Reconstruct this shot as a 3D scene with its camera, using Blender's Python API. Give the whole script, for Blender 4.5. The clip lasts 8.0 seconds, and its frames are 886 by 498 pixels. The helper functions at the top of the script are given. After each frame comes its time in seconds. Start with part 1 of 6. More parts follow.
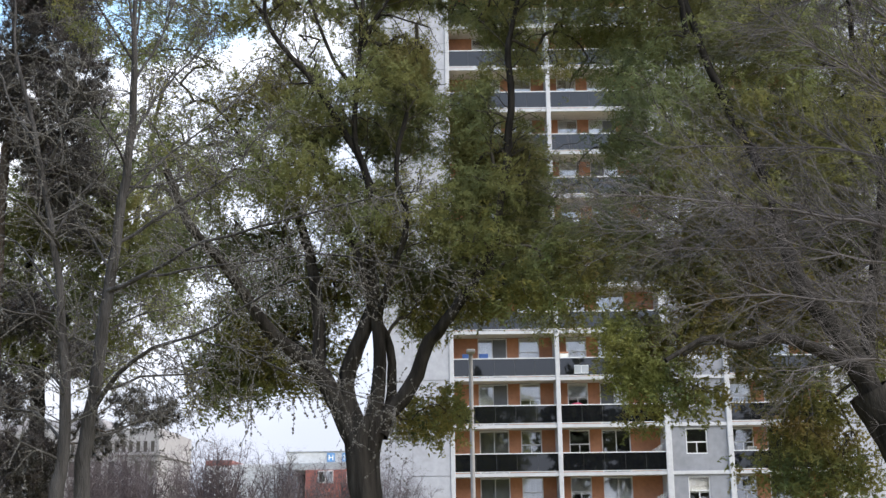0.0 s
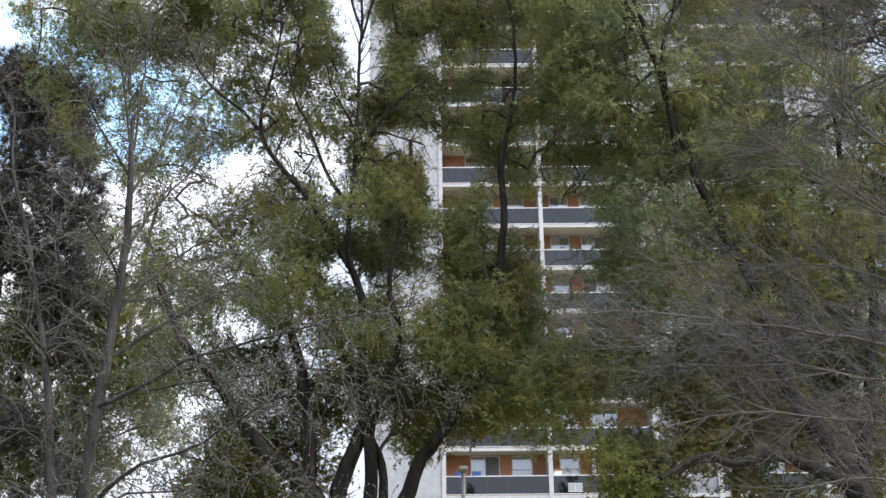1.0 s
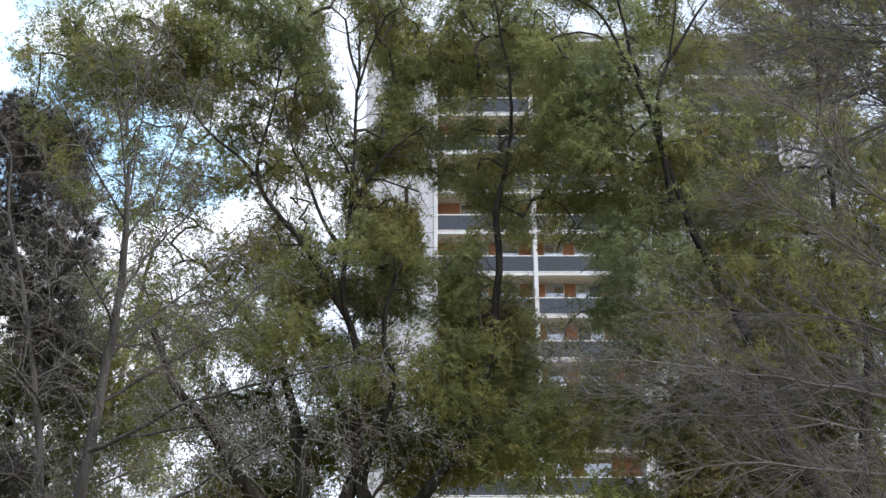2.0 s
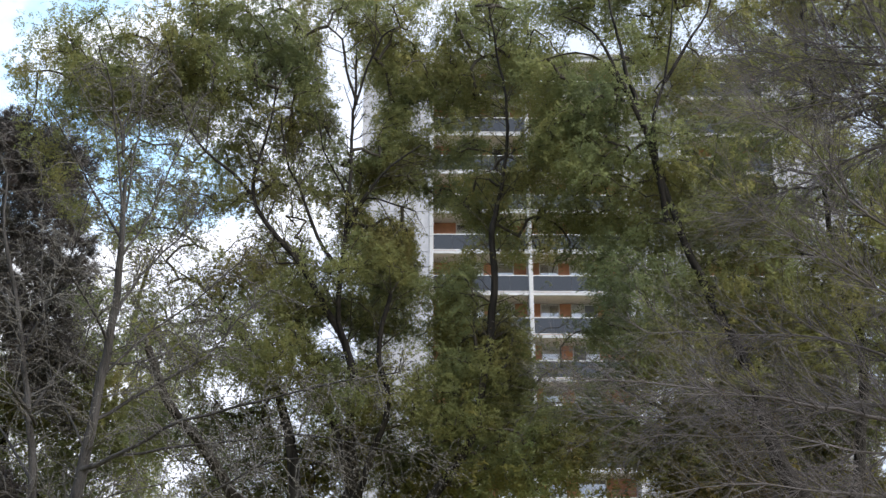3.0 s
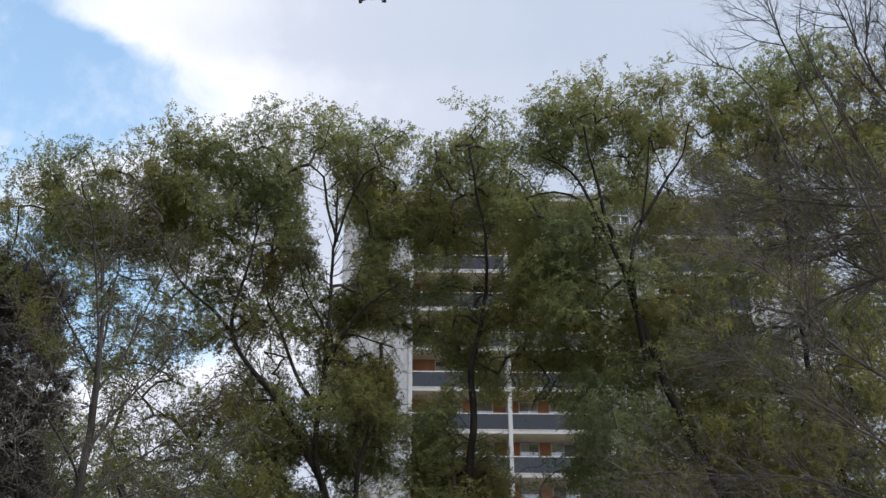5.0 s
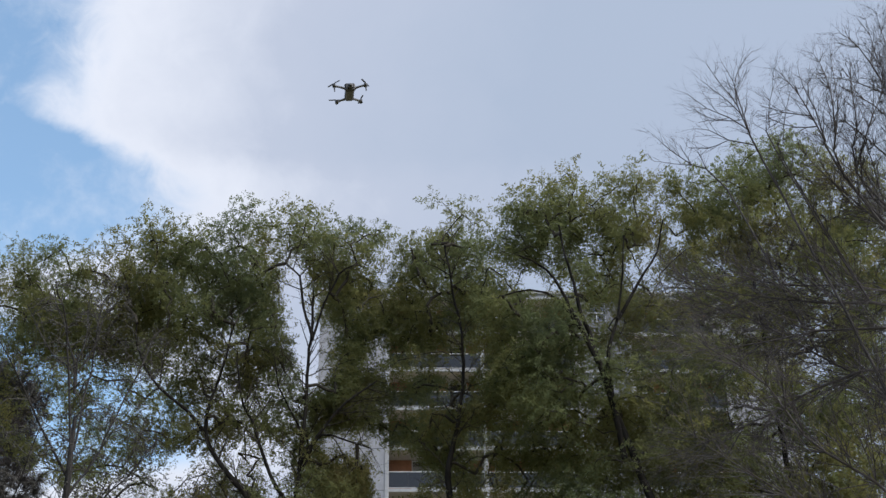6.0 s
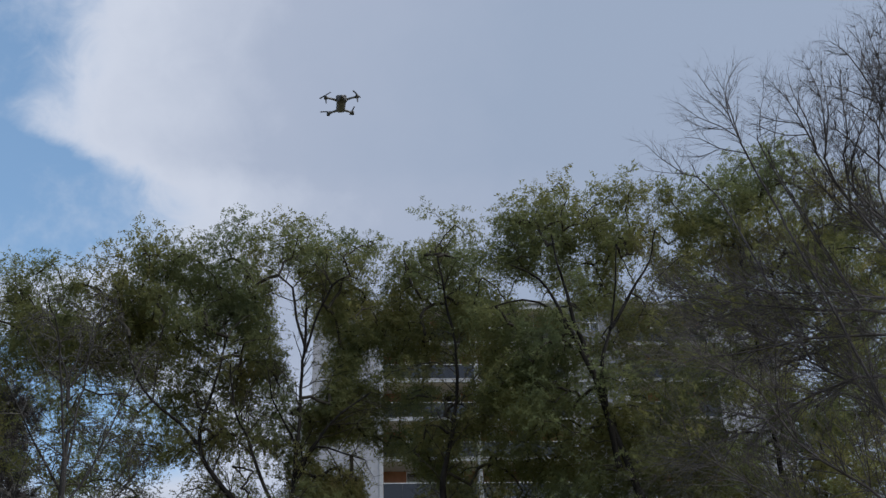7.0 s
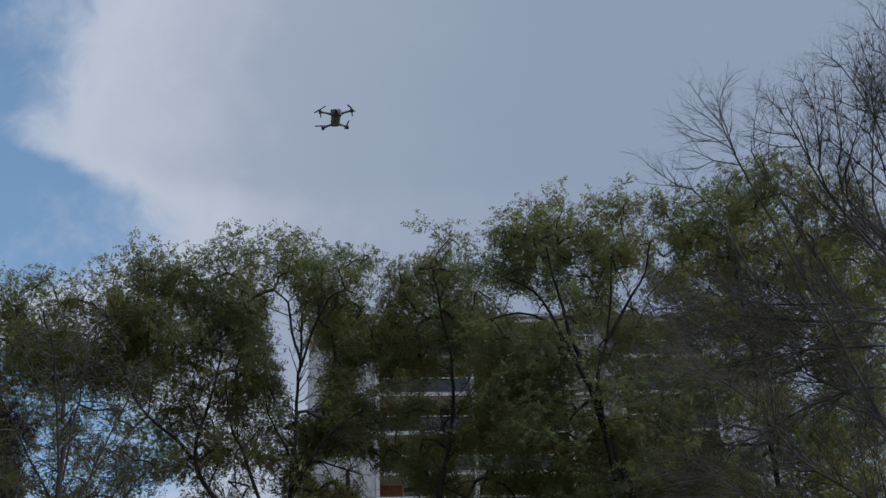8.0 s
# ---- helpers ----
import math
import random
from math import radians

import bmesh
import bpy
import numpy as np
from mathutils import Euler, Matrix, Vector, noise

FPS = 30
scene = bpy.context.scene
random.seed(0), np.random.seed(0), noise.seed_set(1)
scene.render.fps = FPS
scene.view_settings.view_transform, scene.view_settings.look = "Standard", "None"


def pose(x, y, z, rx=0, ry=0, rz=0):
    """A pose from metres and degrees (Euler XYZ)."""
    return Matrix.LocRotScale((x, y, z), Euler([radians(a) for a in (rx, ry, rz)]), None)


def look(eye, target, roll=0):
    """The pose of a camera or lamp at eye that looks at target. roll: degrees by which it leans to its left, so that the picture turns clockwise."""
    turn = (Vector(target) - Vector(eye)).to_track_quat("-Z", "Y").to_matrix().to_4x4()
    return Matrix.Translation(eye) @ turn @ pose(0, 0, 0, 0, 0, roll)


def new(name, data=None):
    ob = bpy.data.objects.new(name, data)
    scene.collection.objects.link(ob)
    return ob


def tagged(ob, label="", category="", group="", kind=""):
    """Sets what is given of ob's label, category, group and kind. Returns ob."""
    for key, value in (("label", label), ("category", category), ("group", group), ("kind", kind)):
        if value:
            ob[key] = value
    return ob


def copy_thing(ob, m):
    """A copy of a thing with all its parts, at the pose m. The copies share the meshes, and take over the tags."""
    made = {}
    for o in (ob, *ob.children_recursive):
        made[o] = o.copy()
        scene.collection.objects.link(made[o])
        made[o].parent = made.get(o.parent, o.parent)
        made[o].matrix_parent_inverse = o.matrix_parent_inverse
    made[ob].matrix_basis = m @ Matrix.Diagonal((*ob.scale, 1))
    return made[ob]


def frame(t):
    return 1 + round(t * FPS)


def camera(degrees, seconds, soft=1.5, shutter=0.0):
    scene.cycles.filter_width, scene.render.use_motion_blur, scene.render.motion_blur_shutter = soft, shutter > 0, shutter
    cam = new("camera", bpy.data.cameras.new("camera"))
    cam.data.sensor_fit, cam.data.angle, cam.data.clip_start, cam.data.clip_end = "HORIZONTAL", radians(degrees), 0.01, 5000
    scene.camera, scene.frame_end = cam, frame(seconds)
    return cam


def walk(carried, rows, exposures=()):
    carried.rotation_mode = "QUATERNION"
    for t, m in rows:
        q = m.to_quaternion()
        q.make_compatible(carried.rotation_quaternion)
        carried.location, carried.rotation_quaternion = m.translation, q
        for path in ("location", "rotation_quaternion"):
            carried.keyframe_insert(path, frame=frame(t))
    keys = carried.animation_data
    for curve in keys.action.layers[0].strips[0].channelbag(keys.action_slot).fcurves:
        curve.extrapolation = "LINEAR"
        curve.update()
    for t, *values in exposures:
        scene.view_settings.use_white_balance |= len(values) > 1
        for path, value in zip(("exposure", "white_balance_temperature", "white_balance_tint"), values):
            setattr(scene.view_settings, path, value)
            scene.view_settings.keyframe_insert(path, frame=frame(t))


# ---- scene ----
cam = camera(40.0, 8.0, soft=1.48)
walk(cam, [
    (0, pose(0, 0, 1.6, 103.065, 0.802, 0.000)),
    (0.1, pose(0, 0, 1.6, 103.900, 0.830, -0.060)),
    (0.2, pose(0, 0, 1.6, 105.000, 0.880, -0.130)),
    (0.3, pose(0, 0, 1.6, 106.150, 0.950, -0.200)),
    (0.5, pose(0, 0, 1.6, 106.580, 0.992, -0.243)),
    (1, pose(0, 0, 1.6, 108.478, 0.680, -0.377)),
    (1.5, pose(0, 0, 1.6, 110.460, 0.409, -0.583)),
    (1.7, pose(0, 0, 1.6, 110.630, 0.360, -0.660)),
    (2.8, pose(0, 0, 1.6, 111.070, 0.140, -1.000)),
    (3, pose(0, 0, 1.6, 111.600, 0.114, -1.059)),
    (3.5, pose(0, 0, 1.6, 114.064, 0.088, -1.379)),
    (4, pose(0, 0, 1.6, 117.217, 0.112, -1.903)),
    (4.5, pose(0, 0, 1.6, 117.954, 0.173, -2.071)),
    (4.7, pose(0, 0, 1.6, 118.000, 0.190, -2.090)),
    (5.8, pose(0, 0, 1.6, 118.230, 0.450, -2.100)),
    (5.9, pose(0, 0, 1.6, 120.400, 0.700, -2.500)),
    (6, pose(0, 0, 1.6, 122.655, 1.008, -2.915)),
    (6.1, pose(0, 0, 1.6, 122.900, 1.120, -2.940)),
    (6.5, pose(0, 0, 1.6, 123.075, 1.450, -2.961)),
    (7, pose(0, 0, 1.6, 123.155, 1.600, -2.938)),
    (7.5, pose(0, 0, 1.6, 123.216, 1.763, -2.914)),
    (8, pose(0, 0, 1.6, 123.787, 1.979, -2.952)),
], exposures=[(0, 1.95, 6500, 10), (1.5, 2.02, 6500, 10), (3.0, 1.9, 6600, 10), (3.5, 1.74, 6650, 10), (4.0, 1.54, 6700, 10), (4.5, 1.37, 6750, 10), (5.8, 0.93, 6400, 10), (6.5, 0.69, 6200, 10), (8.0, 0.2, 6000, 9)])

# ---- world and light ----
world = bpy.data.worlds.new("autumn_sky")
scene.world = world
world.use_nodes = True
wt = world.node_tree
wt.nodes.clear()


def wn(kind, **values):
    n = wt.nodes.new(kind)
    for key, value in values.items():
        n.inputs[key].default_value = value
    return n


def wmath(op, a, b=None, c=None):
    n = wt.nodes.new("ShaderNodeMath")
    n.operation = op
    for i, v in enumerate((a, b, c)):
        if v is None:
            continue
        if isinstance(v, (int, float)):
            n.inputs[i].default_value = v
        else:
            wt.links.new(v, n.inputs[i])
    return n.outputs[0]


SUN_ELEVATION, SUN_TURN = 50.0, 115.0      # height, and degrees to the right of straight ahead
sky = wt.nodes.new("ShaderNodeTexSky")
sky.sky_type, sky.sun_disc = "NISHITA", False
sky.ozone_density, sky.air_density = 0.3, 1.0
sky.sun_elevation, sky.sun_rotation = radians(SUN_ELEVATION), radians(SUN_TURN)
coord = wt.nodes.new("ShaderNodeTexCoord")
axes = wt.nodes.new("ShaderNodeSeparateXYZ")
wt.links.new(coord.outputs["Generated"], axes.inputs[0])
swirl = wn("ShaderNodeTexNoise", Scale=3.2, Detail=7.0, Roughness=0.55, Distortion=0.4)
billow = wn("ShaderNodeTexNoise", Scale=1.6, Detail=4.0, Roughness=0.5)
wt.links.new(coord.outputs["Generated"], swirl.inputs["Vector"])
wt.links.new(coord.outputs["Generated"], billow.inputs["Vector"])
azimuth = wmath("ARCTAN2", axes.outputs[0], axes.outputs[1])
wisp = wn("ShaderNodeTexNoise", Scale=11.0, Detail=6.0, Roughness=0.6)
wt.links.new(coord.outputs["Generated"], wisp.inputs["Vector"])
curl = wn("ShaderNodeTexNoise", Scale=26.0, Detail=5.0, Roughness=0.6, Distortion=0.6)
wt.links.new(coord.outputs["Generated"], curl.inputs["Vector"])
ragged = wmath("ADD", wmath("MULTIPLY", wmath("SUBTRACT", swirl.outputs[0], 0.5), 0.03), wmath("MULTIPLY", wmath("SUBTRACT", wisp.outputs[0], 0.5), 0.075))
rise = wt.nodes.new("ShaderNodeMapRange")
rise.inputs[1].default_value, rise.inputs[2].default_value = 0.34, 0.74
wt.links.new(wmath("ADD", axes.outputs[2], wmath("MULTIPLY", wmath("SUBTRACT", wisp.outputs[0], 0.5), 0.02)), rise.inputs[0])
rim = wt.nodes.new("ShaderNodeValToRGB")         # where the clear sky ends, by height: it cuts in under the high part of the bank
rim.color_ramp.interpolation = "CARDINAL"
RIM = ((0.34, -0.34), (0.362, -0.27), (0.385, -0.165), (0.43, -0.17), (0.468, -0.31), (0.488, -0.35), (0.508, -0.32), (0.527, -0.245), (0.550, -0.215), (0.572, -0.215), (0.586, -0.245), (0.600, -0.328), (0.625, -0.325), (0.66, -0.318), (0.70, -0.300), (0.74, -0.29))
while len(rim.color_ramp.elements) < len(RIM):
    rim.color_ramp.elements.new(0.5)
for element, (height, turn) in zip(rim.color_ramp.elements, RIM):
    element.position = (height - 0.34) / 0.40
    element.color = ((turn + 0.40) / 0.25,) * 3 + (1,)
wt.links.new(rise.outputs[0], rim.inputs[0])
ragged = wmath("ADD", ragged, wmath("MULTIPLY", wmath("SUBTRACT", curl.outputs[0], 0.5), 0.09))
inside = wmath("SUBTRACT", wmath("ADD", azimuth, ragged), wmath("MULTIPLY_ADD", rim.outputs[0], 0.25, -0.40))   # how far into the bank
cover = wt.nodes.new("ShaderNodeMapRange")
cover.interpolation_type = "SMOOTHSTEP"
cover.inputs[1].default_value, cover.inputs[2].default_value = -0.05, 0.05
wt.links.new(inside, cover.inputs[0])
bank = wt.nodes.new("ShaderNodeValToRGB")        # bright rim of the cloud bank, greyer towards its middle
bank.color_ramp.elements[0].position, bank.color_ramp.elements[0].color = 0.0, (0.96, 0.99, 1.08, 1)
bank.color_ramp.elements[1].position, bank.color_ramp.elements[1].color = 1.0, (0.495, 0.578, 0.73, 1)
mid = bank.color_ramp.elements.new(0.45)
mid.color = (0.60, 0.66, 0.80, 1)
depth = wmath("ADD", wmath("MULTIPLY_ADD", inside, 2.0, -0.02), wmath("MULTIPLY", wmath("SUBTRACT", billow.outputs[0], 0.5), 0.45))
depth = wmath("ADD", depth, wmath("MULTIPLY", wmath("SUBTRACT", wisp.outputs[0], 0.5), 0.12))
haze = wt.nodes.new("ShaderNodeMapRange")
haze.interpolation_type = "SMOOTHSTEP"
haze.inputs[1].default_value, haze.inputs[2].default_value, haze.inputs[3].default_value, haze.inputs[4].default_value = 0.22, 0.06, 0.0, 0.85
wt.links.new(axes.outputs[2], haze.inputs[0])
wt.links.new(depth, bank.inputs[0])
veil = wt.nodes.new("ShaderNodeMix")              # pale veil towards the horizon
veil.data_type = "RGBA"
veil.inputs[7].default_value = (0.405, 0.435, 0.515, 1)
wt.links.new(haze.outputs[0], veil.inputs[0])
wt.links.new(bank.outputs[0], veil.inputs[6])
clear_bg = wn("ShaderNodeBackground", Strength=0.138)
cloud_bg = wn("ShaderNodeBackground", Strength=0.50)
tint = wt.nodes.new("ShaderNodeMix")              # thin haze of a moist autumn day
tint.data_type, tint.blend_type = "RGBA", "MULTIPLY"
tint.inputs[0].default_value, tint.inputs[7].default_value = 1.0, (1.04, 1.14, 1.06, 1)
wt.links.new(sky.outputs[0], tint.inputs[6])
wt.links.new(tint.outputs[2], clear_bg.inputs[0])
wt.links.new(veil.outputs[2], cloud_bg.inputs[0])
blend = wt.nodes.new("ShaderNodeMixShader")
low = wt.nodes.new("ShaderNodeMapRange")          # cloud all round below some 20 degrees
low.interpolation_type = "SMOOTHSTEP"
low.inputs[1].default_value, low.inputs[2].default_value = 0.37, 0.31
wt.links.new(wmath("ADD", axes.outputs[2], wmath("MULTIPLY", wmath("SUBTRACT", swirl.outputs[0], 0.5), 0.25)), low.inputs[0])
thin = wt.nodes.new("ShaderNodeMapRange")         # thin wisps that drift across the clear part
thin.interpolation_type = "SMOOTHSTEP"
thin.inputs[1].default_value, thin.inputs[2].default_value, thin.inputs[3].default_value, thin.inputs[4].default_value = 0.46, 0.72, 0.04, 0.45
wt.links.new(wisp.outputs[0], thin.inputs[0])
wt.links.new(wmath("MAXIMUM", wmath("MAXIMUM", cover.outputs[0], thin.outputs[0]), low.outputs[0]), blend.inputs[0])
wt.links.new(clear_bg.outputs[0], blend.inputs[1])
wt.links.new(cloud_bg.outputs[0], blend.inputs[2])
world_out = wt.nodes.new("ShaderNodeOutputWorld")
wt.links.new(blend.outputs[0], world_out.inputs[0])

sun_data = bpy.data.lights.new("sun", "SUN")
sun_data.energy, sun_data.angle, sun_data.color = 2.45, radians(84), (1.0, 0.95, 0.87)
sun = new("sun", sun_data)
sun_way = Vector((math.sin(radians(SUN_TURN)) * math.cos(radians(SUN_ELEVATION)), math.cos(radians(SUN_TURN)) * math.cos(radians(SUN_ELEVATION)), math.sin(radians(SUN_ELEVATION))))
sun.matrix_world = look(sun_way * 60, (0, 0, 0))

# ---- materials ----


def material(name, color, roughness=0.7, metallic=0.0, second=None, scale=2.0, fine=30.0, bump=0.0, island=0.0, per_object=0.0, translucent=None, specular=0.4, grain=1.0):
    """A surface with stains at a large and a fine scale, fine relief, and a random tone per piece."""
    m = bpy.data.materials.new(name)
    m.use_nodes = True
    t = m.node_tree
    bsdf = t.nodes["Principled BSDF"]
    bsdf.inputs["Roughness"].default_value = roughness
    bsdf.inputs["Metallic"].default_value = metallic
    bsdf.inputs["Specular IOR Level"].default_value = specular
    second = second or tuple(c * 0.78 for c in color)
    place = t.nodes.new("ShaderNodeTexCoord")
    geo = t.nodes.new("ShaderNodeNewGeometry")
    big, small = t.nodes.new("ShaderNodeTexNoise"), t.nodes.new("ShaderNodeTexNoise")
    big.inputs["Scale"].default_value, big.inputs["Detail"].default_value = scale, 4.0
    small.inputs["Scale"].default_value, small.inputs["Detail"].default_value = fine, 3.0
    where = t.nodes.new("ShaderNodeMapping")
    where.inputs["Scale"].default_value = (1.0, 1.0, grain)
    t.links.new(geo.outputs["Position"], where.inputs["Vector"])
    for n in (big, small):
        t.links.new(where.outputs[0], n.inputs["Vector"])
    spread = t.nodes.new("ShaderNodeMapRange")
    spread.inputs[1].default_value, spread.inputs[2].default_value = 0.35, 0.65
    t.links.new(big.outputs[0], spread.inputs[0])
    mix = t.nodes.new("ShaderNodeMix")
    mix.data_type = "RGBA"
    mix.inputs[6].default_value, mix.inputs[7].default_value = (*color, 1), (*second, 1)
    t.links.new(spread.outputs[0], mix.inputs[0])
    value = t.nodes.new("ShaderNodeMath")
    value.operation = "MULTIPLY_ADD"
    value.inputs[1].default_value, value.inputs[2].default_value = 0.5, 0.75
    t.links.new(small.outputs[0], value.inputs[0])
    last = value.outputs[0]
    for amount, source in ((island, geo.outputs["Random Per Island"]), (per_object, None)):
        if not amount:
            continue
        if source is None:
            info = t.nodes.new("ShaderNodeObjectInfo")
            source = info.outputs["Random"]
        vary = t.nodes.new("ShaderNodeMath")
        vary.operation = "MULTIPLY_ADD"
        vary.inputs[1].default_value, vary.inputs[2].default_value = amount, 1.0 - amount / 2
        t.links.new(source, vary.inputs[0])
        both = t.nodes.new("ShaderNodeMath")
        both.operation = "MULTIPLY"
        t.links.new(last, both.inputs[0])
        t.links.new(vary.outputs[0], both.inputs[1])
        last = both.outputs[0]
    tone = t.nodes.new("ShaderNodeHueSaturation")
    t.links.new(last, tone.inputs["Value"])
    t.links.new(mix.outputs[2], tone.inputs["Color"])
    t.links.new(tone.outputs[0], bsdf.inputs["Base Color"])
    if bump:
        relief = t.nodes.new("ShaderNodeBump")
        relief.inputs["Strength"].default_value, relief.inputs["Distance"].default_value = bump, 0.02
        t.links.new(small.outputs[0], relief.inputs["Height"])
        t.links.new(relief.outputs[0], bsdf.inputs["Normal"])
    if translucent:
        thin = t.nodes.new("ShaderNodeBsdfTranslucent")
        t.links.new(tone.outputs[0], thin.inputs[0])
        both = t.nodes.new("ShaderNodeMixShader")
        both.inputs[0].default_value = translucent
        t.links.new(bsdf.outputs[0], both.inputs[1])
        t.links.new(thin.outputs[0], both.inputs[2])
        t.links.new(both.outputs[0], t.nodes["Material Output"].inputs[0])
    return m


def glass_material(name, tint, see_through, mirror):
    """A pane: mirror-like reflection over a tinted body that lets part of the light pass."""
    m = bpy.data.materials.new(name)
    m.use_nodes = True
    t = m.node_tree
    t.nodes.remove(t.nodes["Principled BSDF"])
    clear, gloss, body = t.nodes.new("ShaderNodeBsdfTransparent"), t.nodes.new("ShaderNodeBsdfGlossy"), t.nodes.new("ShaderNodeBsdfDiffuse")
    clear.inputs[0].default_value = (*tint, 1)
    body.inputs[0].default_value = (0.008, 0.009, 0.011, 1)
    gloss.inputs[0].default_value, gloss.inputs["Roughness"].default_value = (0.97, 0.97, 0.98, 1), 0.02
    inner, outer, fresnel = t.nodes.new("ShaderNodeMixShader"), t.nodes.new("ShaderNodeMixShader"), t.nodes.new("ShaderNodeFresnel")
    fresnel.inputs[0].default_value = mirror
    inner.inputs[0].default_value = see_through
    t.links.new(body.outputs[0], inner.inputs[1])
    t.links.new(clear.outputs[0], inner.inputs[2])
    t.links.new(fresnel.outputs[0], outer.inputs[0])
    t.links.new(inner.outputs[0], outer.inputs[1])
    t.links.new(gloss.outputs[0], outer.inputs[2])
    t.links.new(outer.outputs[0], t.nodes["Material Output"].inputs[0])
    return m


def leaf_material(name, stops, patch, vary, translucent):
    """Thin leaf tissue whose hue drifts from branch to branch through the given colours, with a tone of its own for each leaflet."""
    m = material(name, stops[0], 0.6, fine=9.0, island=vary, translucent=translucent, specular=0.2)
    t = m.node_tree
    mix = next(n for n in t.nodes if n.type == "MIX")
    tone = next(n for n in t.nodes if n.type == "HUE_SAT")
    drift = t.nodes.new("ShaderNodeTexNoise")
    drift.inputs["Scale"].default_value, drift.inputs["Detail"].default_value, drift.inputs["Roughness"].default_value = patch, 5.0, 0.62
    geo = next(n for n in t.nodes if n.type == "NEW_GEOMETRY")
    t.links.new(geo.outputs["Position"], drift.inputs["Vector"])
    ramp = t.nodes.new("ShaderNodeValToRGB")
    while len(ramp.color_ramp.elements) < len(stops):
        ramp.color_ramp.elements.new(0.5)
    for i, (element, colour) in enumerate(zip(ramp.color_ramp.elements, stops)):
        element.position, element.color = 0.34 + 0.34 * i / (len(stops) - 1), (*colour, 1)
    t.links.new(drift.outputs[0], ramp.inputs[0])
    t.links.new(ramp.outputs[0], tone.inputs["Color"])
    t.nodes.remove(mix)
    return m


LEAF = leaf_material("locust_leaf", ((0.140, 0.168, 0.088), (0.162, 0.181, 0.081), (0.187, 0.187, 0.072), (0.195, 0.167, 0.068)), 0.55, 0.15, 0.70)
LEAF_GOLD = leaf_material("locust_leaf_turning", ((0.146, 0.174, 0.088), (0.170, 0.188, 0.081), (0.192, 0.194, 0.074), (0.197, 0.172, 0.072)), 0.55, 0.15, 0.70)
# for the lower crowns: yellower in hue, and darker in tone than the leaves above
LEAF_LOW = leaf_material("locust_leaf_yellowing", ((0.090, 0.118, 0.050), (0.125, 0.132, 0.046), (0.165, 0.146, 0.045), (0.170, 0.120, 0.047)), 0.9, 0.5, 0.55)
LEAF_SPRAY = leaf_material("locust_leaf_spray", ((0.160, 0.180, 0.062), (0.190, 0.200, 0.066), (0.215, 0.195, 0.062)), 0.9, 0.4, 0.55)
LOCUST_TWIG = material("locust_twig_bark", (0.062, 0.056, 0.048), 0.9, second=(0.040, 0.036, 0.031), scale=3.0, fine=42.0, island=0.4, specular=0.08)
WOODS_LEAF = material("dark_woods_leaf", (0.050, 0.056, 0.030), 0.7, second=(0.036, 0.040, 0.024), scale=0.2, fine=3.0, island=0.5, specular=0.2)
BARK = material("locust_bark", (0.030, 0.027, 0.025), 0.9, second=(0.010, 0.009, 0.0085), scale=9.0, fine=34.0, bump=1.0, grain=0.14, specular=0.08)
LARCH_BARK = material("larch_bark", (0.060, 0.057, 0.058), 0.9, second=(0.032, 0.030, 0.030), scale=12.0, fine=70.0, bump=1.0, grain=0.2, specular=0.08)
TWIG_BARK = material("grey_twig_bark", (0.108, 0.104, 0.100), 0.85, second=(0.066, 0.062, 0.060), scale=2.0, fine=60.0, island=0.5, specular=0.08)
BARE_BARK = material("dark_twig_bark", (0.106, 0.097, 0.099), 0.85, second=(0.062, 0.056, 0.058), scale=2.0, fine=60.0, island=0.5, specular=0.08)
PINE_BARK = material("pine_bark", (0.075, 0.06, 0.052), 0.95, fine=30.0, bump=0.8, specular=0.08)
NEEDLE = material("pine_needle", (0.036, 0.036, 0.035), 0.55, second=(0.056, 0.046, 0.048), scale=1.2, fine=12.0, island=0.6, translucent=0.12)
BUSH_BARK = material("shrub_bark", (0.086, 0.073, 0.080), 0.9, second=(0.062, 0.051, 0.056), scale=0.6, fine=20.0, island=0.4, specular=0.08)
# ground lies out of view; its pale tone is there to throw light under the leaves
GRASS = material("pale_bounce_grass", (0.21, 0.19, 0.10), 0.95, second=(0.17, 0.16, 0.075), scale=0.25, fine=6.0, bump=0.6)
RENDERED = material("grey_wall_panel", (0.305, 0.312, 0.350), 0.85, second=(0.278, 0.284, 0.318), scale=0.35, fine=3.0, per_object=0.06)
GREY_WALL = material("mid_grey_wall", (0.185, 0.192, 0.220), 0.85, second=(0.168, 0.174, 0.20), scale=0.4, fine=3.0, per_object=0.05)
JOINT = material("wall_joint", (0.26, 0.26, 0.28), 0.95)
WHITE = material("white_painted_concrete", (0.365, 0.37, 0.40), 0.7, second=(0.32, 0.325, 0.352), scale=0.5, fine=4.0)
FRAME = material("white_window_frame", (0.54, 0.545, 0.575), 0.45, second=(0.48, 0.485, 0.51), scale=0.7)
ORANGE = material("orange_brown_panel", (0.33, 0.150, 0.080), 0.75, second=(0.28, 0.128, 0.070), scale=0.5, fine=5.0, per_object=0.18)
SOFFIT = material("balcony_soffit", (0.50, 0.47, 0.45), 0.9, second=(0.42, 0.40, 0.38), scale=0.5, fine=4.0)
DARK_GLASS = glass_material("dark_balcony_glass", (0.10, 0.11, 0.13), 0.4, 1.8)
PANE = glass_material("window_glass", (0.97, 0.98, 0.98), 0.985, 2.6)
# near-black: the darkness of unlit rooms put into the colour
ROOM = material("unlit_room_dark", (0.06, 0.055, 0.05), 0.95)
